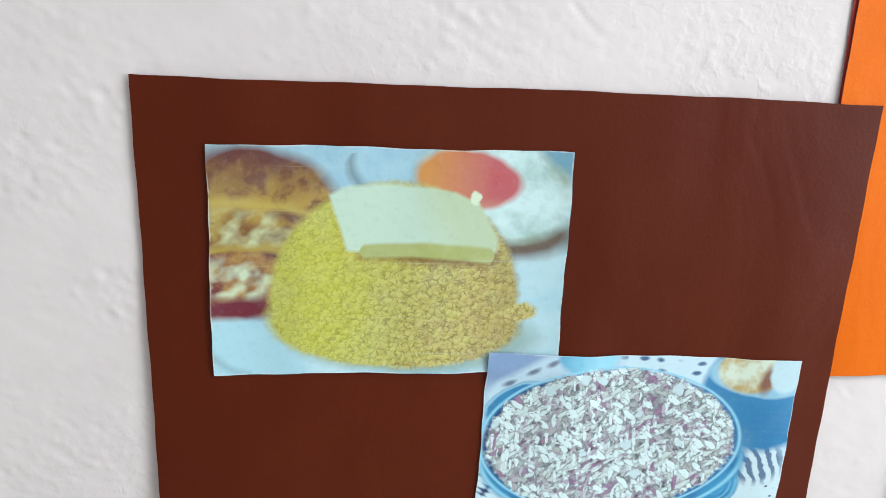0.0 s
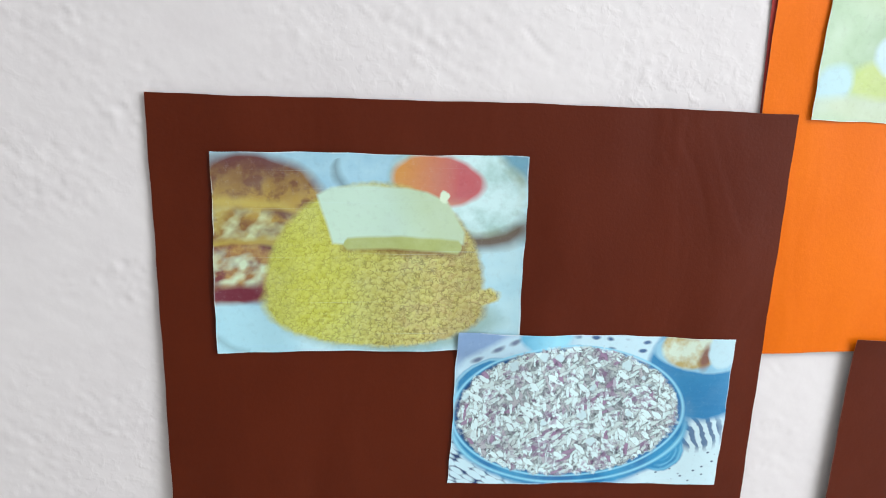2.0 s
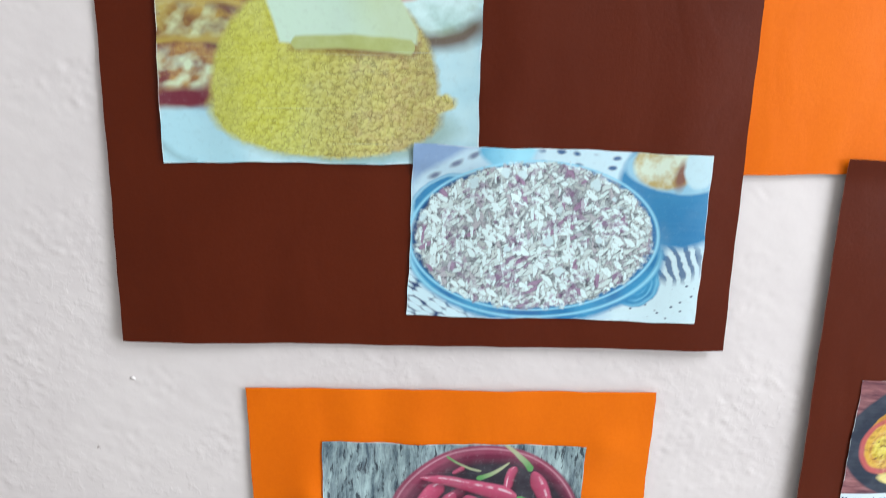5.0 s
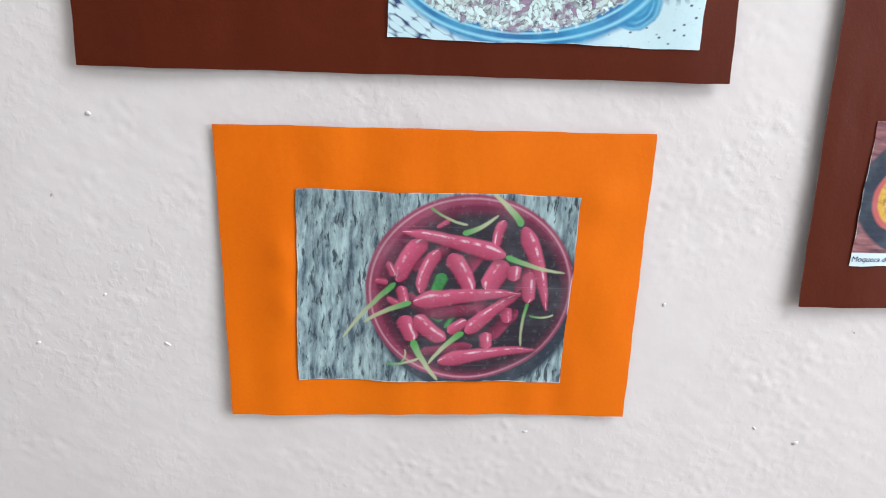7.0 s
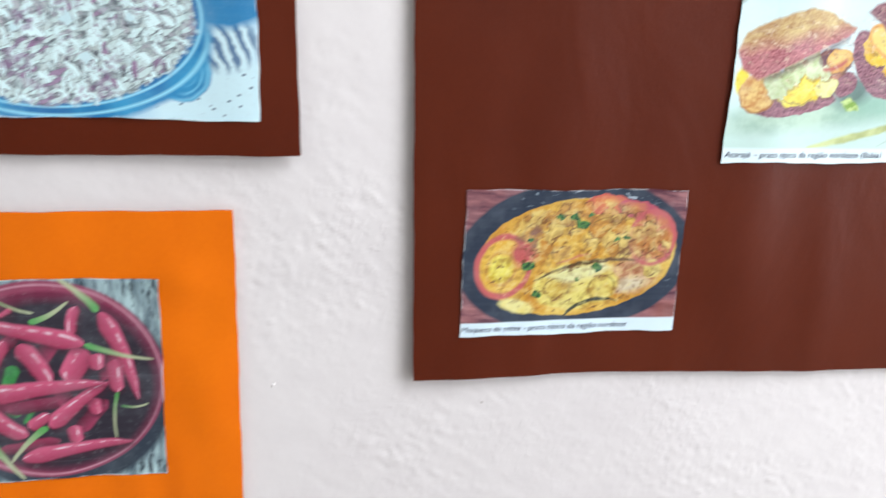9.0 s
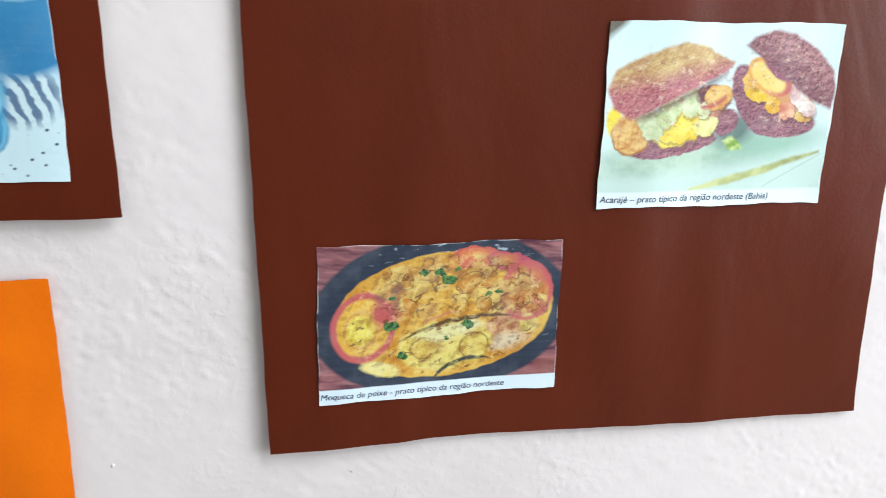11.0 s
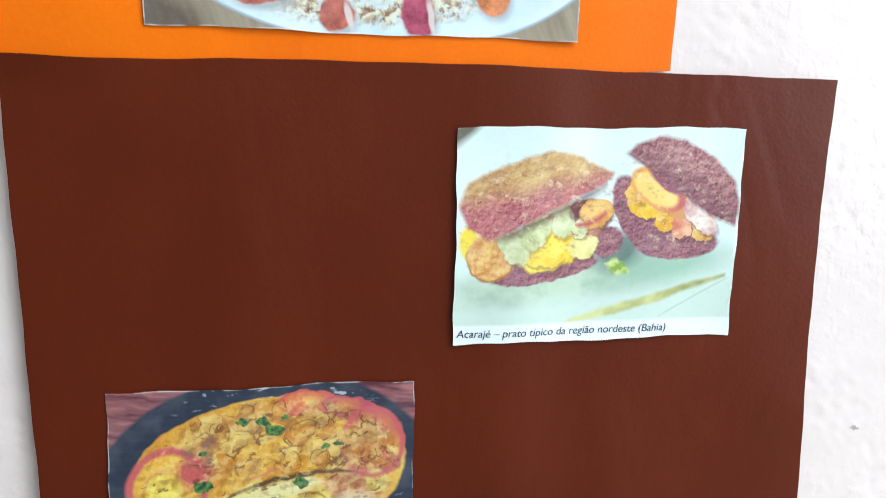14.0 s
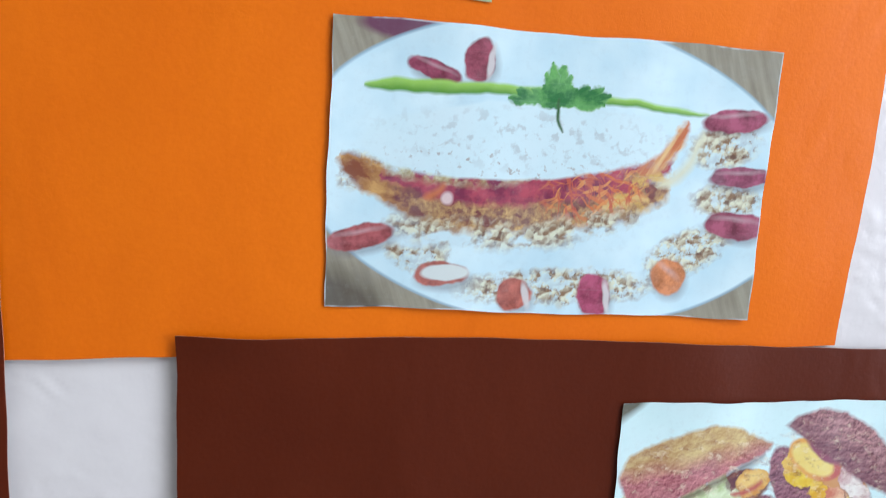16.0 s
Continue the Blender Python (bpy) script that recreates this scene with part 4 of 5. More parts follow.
def tapioca_print():
    s = Shade("print_filled_tapioca")
    u = s.coords()
    w = s.warp(u, 8.0, 0.03)
    g = s.warp(u, 20.0, 0.06, 3.0)
    n = s.noise(u, 12.0, 4.0, 0.65)
    x, y = s.split(u)
    wood = s.noise(s.place(u, turn=70, scale=(0.3, 0.03)), 1.0, 4.0)
    s.paint(s.mix(lin((120, 104, 88)), lin((190, 176, 154)), wood))
    s.paint(lin((120, 70, 92)), s.ellipse(w, 0.24, 0.015, 0.15, 0.045, 0, 0.2))
    s.paint(lin((84, 70, 60)), s.math("MULTIPLY", s.ellipse(w, 0.06, 1.0, 0.2, 0.12, 30, 0.4), 0.8))
    plate = s.mix(lin((206, 226, 234)), lin((234, 244, 246)), s.step(s.noise(u, 3.0), 0.35, 0.65))
    s.paint(lin((164, 186, 200)), s.ellipse(u, 0.83, 0.5, 0.945, 0.55, 4, 0.006))
    s.paint(plate, s.ellipse(u, 0.83, 0.5, 0.935, 0.542, 4, 0.006))
    # nut crumble
    crumb = s.mix(lin((150, 112, 84)), lin((236, 226, 198)), s.relief(g, 30.0, 0.22))
    crumb = s.mix(crumb, lin((108, 70, 58)), s.math("MULTIPLY", s.step(s.noise(u, 30.0, 3.0), 0.56, 0.66), 0.8))
    loose = s.step(s.noise(u, 14.0, 4.0, 0.7), 0.42, 0.5)
    for cx, cy, rx, ry, turn in ((0.31, 0.77, 0.13, 0.09, 30), (0.66, 0.69, 0.3, 0.07, -4), (1.35, 0.75, 0.18, 0.08, -28), (0.86, 0.9, 0.36, 0.065, -3), (1.45, 0.35, 0.13, 0.08, -10), (1.48, 0.55, 0.13, 0.06, 0), (0.12, 0.5, 0.1, 0.05, -40), (0.75, 0.42, 0.34, 0.035, 0)):
        s.paint(crumb, s.math("MULTIPLY", s.ellipse(g, cx, cy, rx, ry, turn, 0.2), s.math("MAXIMUM", loose, 0.25)))
    # the folded tapioca: white flap over a red and orange filling
    s.paint(s.mix(lin((206, 224, 230)), lin((232, 240, 242)), n), s.ellipse(g, 0.72, 0.66, 0.62, 0.08, -8, 0.1))
    fill = s.noise(s.place(g, turn=20, scale=(0.16, 0.06)), 1.0, 4.0)
    s.paint(s.mix(lin((140, 74, 48)), lin((226, 170, 104)), s.step(fill, 0.38, 0.62)), s.stroke(g, 0.03, 0.46, 0.5, 0.68, 0.045, 0.07, 0.02, 0.015)[0])
    s.paint(s.mix(lin((128, 70, 66)), lin((228, 180, 116)), s.step(s.noise(g, 13.0, 4.0), 0.4, 0.6)), s.stroke(g, 0.28, 0.64, 1.26, 0.52, 0.06, 0.07, 0.05, 0.02)[0])
    s.paint(s.mix(lin((196, 80, 96)), lin((132, 44, 74)), s.step(n, 0.36, 0.62)), s.stroke(g, 0.18, 0.53, 1.26, 0.43, 0.045, 0.05, 0.075, 0.012)[0])
    s.paint(lin((112, 48, 66)), s.math("MULTIPLY", s.both(s.step(s.noise(u, 13.0, 4.0), 0.5, 0.6), s.stroke(g, 0.2, 0.58, 1.0, 0.58, 0.05, 0.05, 0.07, 0.02)[0]), 0.8))
    for turn, tint in ((24, (224, 118, 66)), (-38, (236, 150, 84)), (72, (206, 96, 72))):
        strands = s.noise(s.place(s.warp(u, 9.0, 0.08), turn=turn, scale=(0.12, 0.018)), 1.0, 2.0)
        s.paint(lin(tint), s.math("MULTIPLY", s.both(s.step(strands, 0.54, 0.6), s.ellipse(g, 0.97, 0.54, 0.19, 0.1, -14, 0.25)), 0.9))
    s.paint(lin((226, 178, 92)), s.math("MULTIPLY", s.both(s.step(n, 0.48, 0.58), s.ellipse(g, 1.16, 0.52, 0.12, 0.07, -30, 0.3)), 0.9))
    s.paint(s.mix(lin((206, 112, 70)), lin((240, 190, 130)), s.step(s.noise(s.place(u, turn=-60, scale=(0.3, 0.03)), 1.0, 3.0), 0.4, 0.6)), s.stroke(g, 1.12, 0.47, 1.3, 0.27, 0.03, 0.028, 0.03, 0.012)[0])
    s.paint(s.mix(lin((226, 208, 160)), lin((240, 234, 214)), n), s.math("MULTIPLY", s.stroke(w, 1.2, 0.52, 1.36, 0.3, 0.02, 0.016, 0.04, 0.015)[0], 0.85))
    s.paint(lin((214, 116, 70)), s.math("MULTIPLY", s.stroke(w, 0.34, 0.6, 0.42, 0.54, 0.014, 0.01, 0.01, 0.01)[0], 0.9))
    s.paint(lin((236, 200, 196)), s.ellipse(w, 0.425, 0.595, 0.02, 0.022, 0, 0.3))
    s.paint(crumb, s.math("MULTIPLY", s.stroke(g, 0.2, 0.69, 1.15, 0.62, 0.045, 0.045, 0.06, 0.03)[0], s.step(s.noise(u, 9.0, 4.0), 0.44, 0.52)))
    s.paint(s.mix(crumb, lin((206, 186, 110)), 0.4), s.math("MULTIPLY", s.both(s.stroke(g, 0.2, 0.49, 0.72, 0.5, 0.03, 0.03, 0.02, 0.02)[0], s.step(s.noise(u, 14.0, 4.0), 0.42, 0.52)), 0.9))
    flap = s.ellipse(w, 0.66, 0.38, 0.56, 0.135, -4, 0.04)
    s.paint(s.mix(lin((214, 230, 234)), lin((238, 245, 246)), s.noise(u, 5.0)), flap)
    s.paint(lin((170, 150, 140)), s.math("MULTIPLY", s.both(s.step(s.noise(u, 38.0, 3.0), 0.6, 0.68), s.ellipse(w, 0.6, 0.47, 0.42, 0.07, 0, 0.4)), 0.7))
    s.paint(lin((176, 172, 172)), s.math("MULTIPLY", s.both(s.step(s.noise(u, 22.0, 4.0), 0.54, 0.62), s.ellipse(w, 0.75, 0.37, 0.5, 0.1, 0, 0.4)), 0.45))
    # onions and garlic round the rim
    for cx, cy, rx, ry, turn, c in ((0.356, 0.155, 0.1, 0.035, 18, (146, 52, 76)), (0.508, 0.112, 0.055, 0.08, 8, (150, 58, 76)), (1.48, 0.255, 0.13, 0.04, -8, (158, 62, 88)), (1.53, 0.46, 0.13, 0.04, -4, (156, 64, 92)), (1.53, 0.64, 0.13, 0.05, 4, (156, 62, 86)),
                                    (0.119, 0.745, 0.12, 0.045, -12, (164, 70, 72)), (0.417, 0.869, 0.1, 0.045, -4, (176, 84, 70)), (0.69, 0.933, 0.065, 0.065, -10, (182, 80, 62)), (0.999, 0.93, 0.065, 0.085, -12, (166, 58, 88)), (1.284, 0.847, 0.07, 0.065, 40, (206, 116, 66))):
        s.paint(lin((120, 110, 116)), s.math("MULTIPLY", s.ellipse(w, cx + 0.012, cy + 0.02, rx, ry, turn, 0.25), 0.5))
        s.paint(s.mix(lin(tuple(int(k * 0.78) for k in c)), lin(tuple(min(255, k + 30) for k in c)), s.step(n, 0.36, 0.62)), s.ellipse(s.warp(u, 9.0, 0.05, 3.0), cx, cy, rx, ry, turn, 0.08))
        if cy > 0.9 or 0.1 < cy < 0.12:
            s.paint(lin((232, 218, 214)), s.math("MULTIPLY", s.ellipse(w, cx + rx * 0.72, cy + ry * 0.05, rx * 0.2, ry * 0.75, turn, 0.3), 0.85))
        else:
            s.paint(lin((226, 196, 196)), s.math("MULTIPLY", s.ellipse(w, cx, cy - ry * 0.45, rx * 0.6, ry * 0.16, turn, 0.8), 0.4))
    s.paint(lin((230, 226, 220)), s.ellipse(w, 0.43, 0.862, 0.085, 0.032, -6, 0.1))
    # chive and parsley
    m, across = s.stroke(w, 0.108, 0.222, 1.38, 0.245, 0.026, 0.01, -0.025, 0.006, 12)
    s.paint(s.mix(lin((166, 204, 92)), lin((92, 146, 48)), s.step(across, -0.6, 0.8)), m)
    leaf = s.mix(lin((48, 116, 58)), lin((120, 180, 96)), s.step(n, 0.38, 0.62))
    jag = s.warp(u, 30.0, 0.035)
    for k in range(15):
        a = math.pi * (1.02 + 0.96 * k / 14)
        reach = 0.125 + 0.045 * math.cos(5.3 * k)
        tip_x, tip_y = 0.81 + 1.15 * reach * math.cos(a), 0.24 + 0.85 * reach * math.sin(a)
        lobe, side = s.stroke(jag, 0.81, 0.25, tip_x, tip_y, 0.006, 0.021, 0.0, 0.005, 5)
        s.paint(s.mix(leaf, lin((132, 182, 104)), s.step(side, 0.2, 0.9)), lobe)
    s.paint(lin((62, 100, 56)), s.stroke(w, 0.8, 0.22, 0.83, 0.345, 0.006, 0.006, 0.01, 0.004)[0])
    return finish_print(s, u, 1.627, 0.1)


def drinks_print():
    s = Shade("print_pale_green_dish")
    u = s.coords()
    w = s.warp(u, 5.0, 0.06)
    n = s.noise(u, 8.0, 4.0)
    s.paint(s.mix(lin((178, 198, 160)), lin((214, 226, 196)), s.step(s.noise(u, 2.5), 0.35, 0.65)))
    s.paint(s.mix(lin((196, 210, 120)), lin((222, 226, 160)), n), s.ellipse(w, 0.55, 0.8, 0.42, 0.12, 0, 0.15))
    s.paint(lin((200, 224, 226)), s.ellipse(w, 0.09, 0.83, 0.1, 0.12, 20, 0.2))
    s.paint(s.mix(lin((206, 226, 236)), lin((230, 242, 246)), n), s.ellipse(w, 0.48, 0.63, 0.19, 0.13, -20, 0.1))
    s.paint(lin((164, 190, 140)), s.ellipse(w, 0.75, 0.64, 0.2, 0.14, 10, 0.2))
    s.paint(s.mix(lin((200, 206, 170)), lin((226, 230, 206)), n), s.ellipse(w, 0.6, 0.95, 0.7, 0.07, 2, 0.3))
    s.paint(s.mix(lin((214, 186, 82)), lin((176, 96, 66)), s.step(s.noise(u, 9.0), 0.45, 0.6)), s.ellipse(w, 1.28, 0.9, 0.3, 0.13, 0, 0.2))
    s.paint(lin((206, 214, 176)), s.ellipse(w, 0.7, 0.3, 0.5, 0.2, 0, 0.4))
    return finish_print(s, u, 1.51)


# ---- geometry helpers ----
def mesh_object(name, verts, faces, material, parent=None, uvs=None, smooth=True):
    me = bpy.data.meshes.new(name)
    me.from_pydata([tuple(map(float, v)) for v in verts], [], faces)
    me.materials.append(material)
    if uvs is not None:
        layer = me.uv_layers.new(name="print")
        loop_verts = np.zeros(len(me.loops), dtype=np.int32)
        me.loops.foreach_get("vertex_index", loop_verts)
        layer.data.foreach_set("uv", np.asarray(uvs, dtype=np.float32)[loop_verts].ravel())
    if smooth:
        me.polygons.foreach_set("use_smooth", [True] * len(me.polygons))
    me.update()
    ob = new(name, me)
    ob.parent = parent
    return ob


def sheet(name, surface, nu, nv, thick, material, parent, uv_scale=None):
    """A thin bent sheet: surface(u, v) gives a place, u to the right and v down; its back lies thick behind its front."""
    front, back, uvs = [], [], []
    for j in range(nv + 1):
        for i in range(nu + 1):
            x, y, z = surface(i / nu, j / nv)
            front.append((x, y, z))
            back.append((x, y + thick, z))
            uvs.append((i / nu * (uv_scale or 1), j / nv))
    k, row = len(front), nu + 1
    faces = []
    for j in range(nv):
        for i in range(nu):
            a = j * row + i
            faces.append((a, a + row, a + row + 1, a + 1))
            faces.append((k + a, k + a + 1, k + a + row + 1, k + a + row))
    rim = 2 * k
    border = [i for i in range(nu)] + [j * row + nu for j in range(nv)] + [nv * row + i for i in range(nu, 0, -1)] + [j * row for j in range(nv, 0, -1)]
    every = front + back
    ring = [every[i] for i in border] + [every[k + i] for i in border]
    m = len(border)
    for i in range(m):
        j = (i + 1) % m
        faces.append((rim + i, rim + j, rim + m + j, rim + m + i))
    uvs = uvs + uvs + [uvs[i] for i in border] * 2
    ob = mesh_object(name, every + ring, faces, material, parent, uvs)
    ob.data.polygons.foreach_set("use_smooth", [i < 2 * nu * nv for i in range(len(faces))])
    return ob


def quad(corners, u, v):
    """Place on the wall plane between the corners tl, tr, bl, br, each (x, z)."""
    tl, tr, bl, br = corners
    return [(1 - v) * ((1 - u) * tl[i] + u * tr[i]) + v * ((1 - u) * bl[i] + u * br[i]) for i in (0, 1)]


WALL_Y = 0.4245


class Poster:
    """A sheet of coloured card fixed to the wall, with prints glued to it."""

    def __init__(self, label, corners, material, lift, seed, dent=0.0017, top=lambda u: 0.0, low=lambda u: 0.0, right=lambda v: 0.0):
        rng = random.Random(seed * 13)
        dents = [(rng.uniform(0, 1), rng.uniform(0, 1), rng.uniform(0.03, 0.07), rng.uniform(0.12, 0.5), rng.uniform(0.2, 1) * dent) for _ in range(18)]

        def lift(u, v, base=lift):
            """The card's distance from the wall: its own bend and the soft dents of handling."""
            return base(u, v) + sum(h * math.exp(-((u - a) / p) ** 2 - ((v - b) / q) ** 2) for a, b, p, q, h in dents)

        self.corners, self.lift, self.seed = corners, lift, seed
        cx, cz = quad(corners, 0.5, 0.5)
        self.root = tagged(new("poster"), label, "poster", "posters on the wall")
        self.origin = (cx, WALL_Y, cz)
        self.root.location = self.origin
        rng = random.Random(seed)
        ph = [rng.uniform(0, 6.28) for _ in range(6)]

        def surface(u, v):
            x, z = quad(corners, u, v)
            ragged = 0.0002 * math.sin(23 * u + ph[0]) + 0.00015 * math.sin(61 * u + ph[1])
            x += (0.0002 * math.sin(19 * v + ph[2]) + 0.00015 * math.sin(53 * v + ph[3])) * (1 if u in (0.0, 1.0) else 0)
            z += ragged if v in (0.0, 1.0) else 0
            z += (1 - v) ** 6 * top(u) + v ** 6 * low(u)
            x += u ** 6 * right(v)
            return x - cx, -lift(u, v), z - cz

        card = sheet("card", surface, 64, 48, 0.0004, material, self.root)
        card.data.materials.append(CARD_CORE)
        for face in card.data.polygons[2 * 64 * 48:]:
            face.material_index = 1

    def uv_at(self, x, z):
        tl, tr, bl, br = self.corners
        left, right, top, low = (tl[0] + bl[0]) / 2, (tr[0] + br[0]) / 2, (tl[1] + tr[1]) / 2, (bl[1] + br[1]) / 2
        return min(1, max(0, (x - left) / (right - left))), min(1, max(0, (top - z) / (top - low)))

    def over(self, x, z):
        u, v = self.uv_at(x, z)
        return self.lift(u, v)

    def print(self, label, corners, material, curl=0.0012, extra=lambda x, z: 0.0, caption=None):
        rng = random.Random(label)
        ph = [rng.uniform(0, 6.28) for _ in range(6)]
        cx, _, cz = self.origin
        width = math.dist(corners[0], corners[1])
        height = math.dist(corners[0], corners[2])

        def height_over(u, v, x, z):
            rim = max(abs(2 * u - 1), abs(2 * v - 1)) ** 6
            wave = 0.5 + 0.5 * math.sin(9 * u + 5 * v + ph[4])
            return self.over(x, z) + 0.0006 + extra(x, z) + curl * rim * (0.35 + 0.65 * wave) + 0.0003 * math.sin(17 * u + ph[5])

        def surface(u, v):
            x, z = quad(corners, u, v)
            h = height_over(u, v, x, z)
            if v in (0.0, 1.0):
                z += 0.0005 * math.sin(11 * u + ph[0]) + 0.0002 * math.sin(37 * u + ph[1])
            if u in (0.0, 1.0):
                x += 0.0004 * math.sin(9 * v + ph[2]) + 0.0002 * math.sin(31 * v + ph[3])
            return x - cx, -h, z - cz

        sheet_ob = tagged(sheet("photo_print", surface, 56, 40, 0.00018, material, self.root, width / height), label)
        if caption:
            text, u0, v0, share = caption
            curve = bpy.data.curves.new("caption", "FONT")
            curve.body, curve.shear, curve.size = text, 0.18, 1.0
            probe = new("caption", curve)
            bpy.context.view_layer.update()
            me = bpy.data.meshes.new_from_object(probe.evaluated_get(bpy.context.evaluated_depsgraph_get()))
            bpy.data.objects.remove(probe)
            xs = [vert.co.x for vert in me.vertices]
            scale = share * width / (max(xs) - min(xs))
            for vert in me.vertices:
                u, v = u0 + (vert.co.x - min(xs)) * scale / width, v0 - vert.co.y * scale / height
                x, z = quad(corners, u, v)
                vert.co = (x - cx, -height_over(u, v, x, z) - 0.00025, z - cz)
            me.materials.clear()
            me.materials.append(INK)
            me.name = "caption"
            tagged(new("caption", me), "dark italic printed caption").parent = sheet_ob
        return sheet_ob


# ---- the room shell ----
def box(name, lo, hi, material, parent=None):
    x0, y0, z0 = lo
    x1, y1, z1 = hi
    verts = [(x, y, z) for z in (z0, z1) for y in (y0, y1) for x in (x0, x1)]
    faces = [(0, 2, 3, 1), (4, 5, 7, 6), (0, 1, 5, 4), (2, 6, 7, 3), (0, 4, 6, 2), (1, 3, 7, 5)]
    return mesh_object(name, verts, faces, material, parent, smooth=False)


X0, X1, Y0, TOP = -2.0, 3.2, -3.4, 2.8
wall_north = tagged(box("wall_north", (X0, WALL_Y + 0.003, 0), (X1, WALL_Y + 0.15, TOP), WALL_PAINT), "white glossy painted rough plaster wall", "wall", kind="structure")
tagged(box("wall_south", (X0, Y0 - 0.15, 0), (X1, Y0, TOP), ROOM_PAINT), "plain pale painted wall", "wall", kind="structure")
tagged(box("wall_west", (X0 - 0.15, Y0 - 0.15, 0), (X0, WALL_Y + 0.15, TOP), ROOM_PAINT), "plain pale painted wall", "wall", kind="structure")
# unseen wall; the opening between its pieces is made up for the side lamp
wall_east = tagged(box("wall_east", (X1, Y0 - 0.15, 0), (X1 + 0.15, WALL_Y + 0.15, 1.0), ROOM_PAINT), "plain pale painted wall, unseen, with an assumed window opening", "wall", kind="structure")
box("lintel", (X1, Y0 - 0.15, 2.3), (X1 + 0.15, WALL_Y + 0.15, TOP), ROOM_PAINT, wall_east)
box("pier", (X1, Y0 - 0.15, 1.0), (X1 + 0.15, -2.1, 2.3), ROOM_PAINT, wall_east)
box("pier", (X1, -0.5, 1.0), (X1 + 0.15, WALL_Y + 0.15, 2.3), ROOM_PAINT, wall_east)
tagged(box("floor", (X0 - 0.15, Y0 - 0.15, -0.1), (X1 + 0.15, WALL_Y + 0.15, 0), FLOOR_MAT), "plain grey floor", "floor", kind="structure")
tagged(box("ceiling", (X0 - 0.15, Y0 - 0.15, TOP), (X1 + 0.15, WALL_Y + 0.15, TOP + 0.1), ROOM_PAINT), "plain pale ceiling", "ceiling", kind="structure")


def plaster_skin():
    """The uneven trowelled face of the wall behind the posters, as real relief."""
    lo_x, hi_x, lo_z, hi_z, step = -0.62, 1.18, 0.62, 1.8, 0.002
    nx, nz = int((hi_x - lo_x) / step), int((hi_z - lo_z) / step)
    rng = np.random.default_rng(7)
    fx, fz = np.meshgrid(np.fft.fftfreq(nx, step), np.fft.fftfreq(nz, step))

    def field(size_x, size_z, tilt):
        """Smooth random relief of unit spread, with features of about that size, leaning by tilt degrees."""
        a = math.radians(tilt)
        gx, gz = fx * math.cos(a) + fz * math.sin(a), fz * math.cos(a) - fx * math.sin(a)
        f = np.fft.ifft2(np.fft.fft2(rng.standard_normal((nz, nx))) * np.exp(-2 * ((gx * size_x) ** 2 + (gz * size_z) ** 2) * 2.2)).real
        return f / f.std()

    h = 0.0003 * field(0.09, 0.06, 10)
    patch = np.clip(field(0.04, 0.03, -20) * 0.7 + 0.65, 0.15, 1.8)
    strokes = field(0.0052, 0.0021, -38)
    h += 0.00018 * patch * (np.clip(strokes - 0.9, 0, 2.5) - 1.2 * np.clip(-strokes - 1.2, 0, 2.5))
    dabs = field(0.0032, 0.0022, -15)
    h += 0.00012 * patch * (np.clip(dabs - 1.2, 0, 2.5) - np.clip(-dabs - 1.3, 0, 2.5))
    h += 0.00005 * field(0.012, 0.006, -30)
    scratch = np.clip(field(0.02, 0.0016, -44) - 2.6, 0, 1.5)
    h -= 0.0004 * scratch
    h += 0.0004 * np.clip(field(0.0035, 0.0025, 0) - 2.7, 0, 2.0)
    xs, zs = lo_x + np.arange(nx) * step, lo_z + np.arange(nz) * step
    gx, gz = np.meshgrid(xs, zs)
    edge = np.minimum(np.minimum(gx - lo_x, gx.max() - gx), np.minimum(gz - lo_z, gz.max() - gz))
    h = np.clip(h, -0.0012, 0.0013) * np.clip(edge / 0.06, 0, 1) - 0.0036 * (1 - np.clip(edge / 0.06, 0, 1))
    co = np.stack([gx, WALL_Y - h, gz], axis=-1).reshape(-1, 3).astype(np.float32)
    idx = np.arange(nx * nz, dtype=np.int32).reshape(nz, nx)
    quads = np.stack([idx[:-1, :-1], idx[:-1, 1:], idx[1:, 1:], idx[1:, :-1]], axis=-1).reshape(-1, 4)
    me = bpy.data.meshes.new("plaster_skin")
    me.vertices.add(len(co))
    me.vertices.foreach_set("co", co.ravel())
    me.loops.add(quads.size)
    me.loops.foreach_set("vertex_index", quads.ravel())
    me.polygons.add(len(quads))
    me.polygons.foreach_set("loop_start", np.arange(0, quads.size, 4, dtype=np.int32))
    me.polygons.foreach_set("use_smooth", np.ones(len(quads), dtype=bool))
    me.update(calc_edges=True)
    me.materials.append(WALL_PAINT)
    ob = new("plaster_skin", me)
    ob.parent = wall_north

    def face(x, z):
        """Where the skin's face lies at (x, z)."""
        return WALL_Y - float(h[int((z - lo_z) / step + 0.5), int((x - lo_x) / step + 0.5)])
    return face


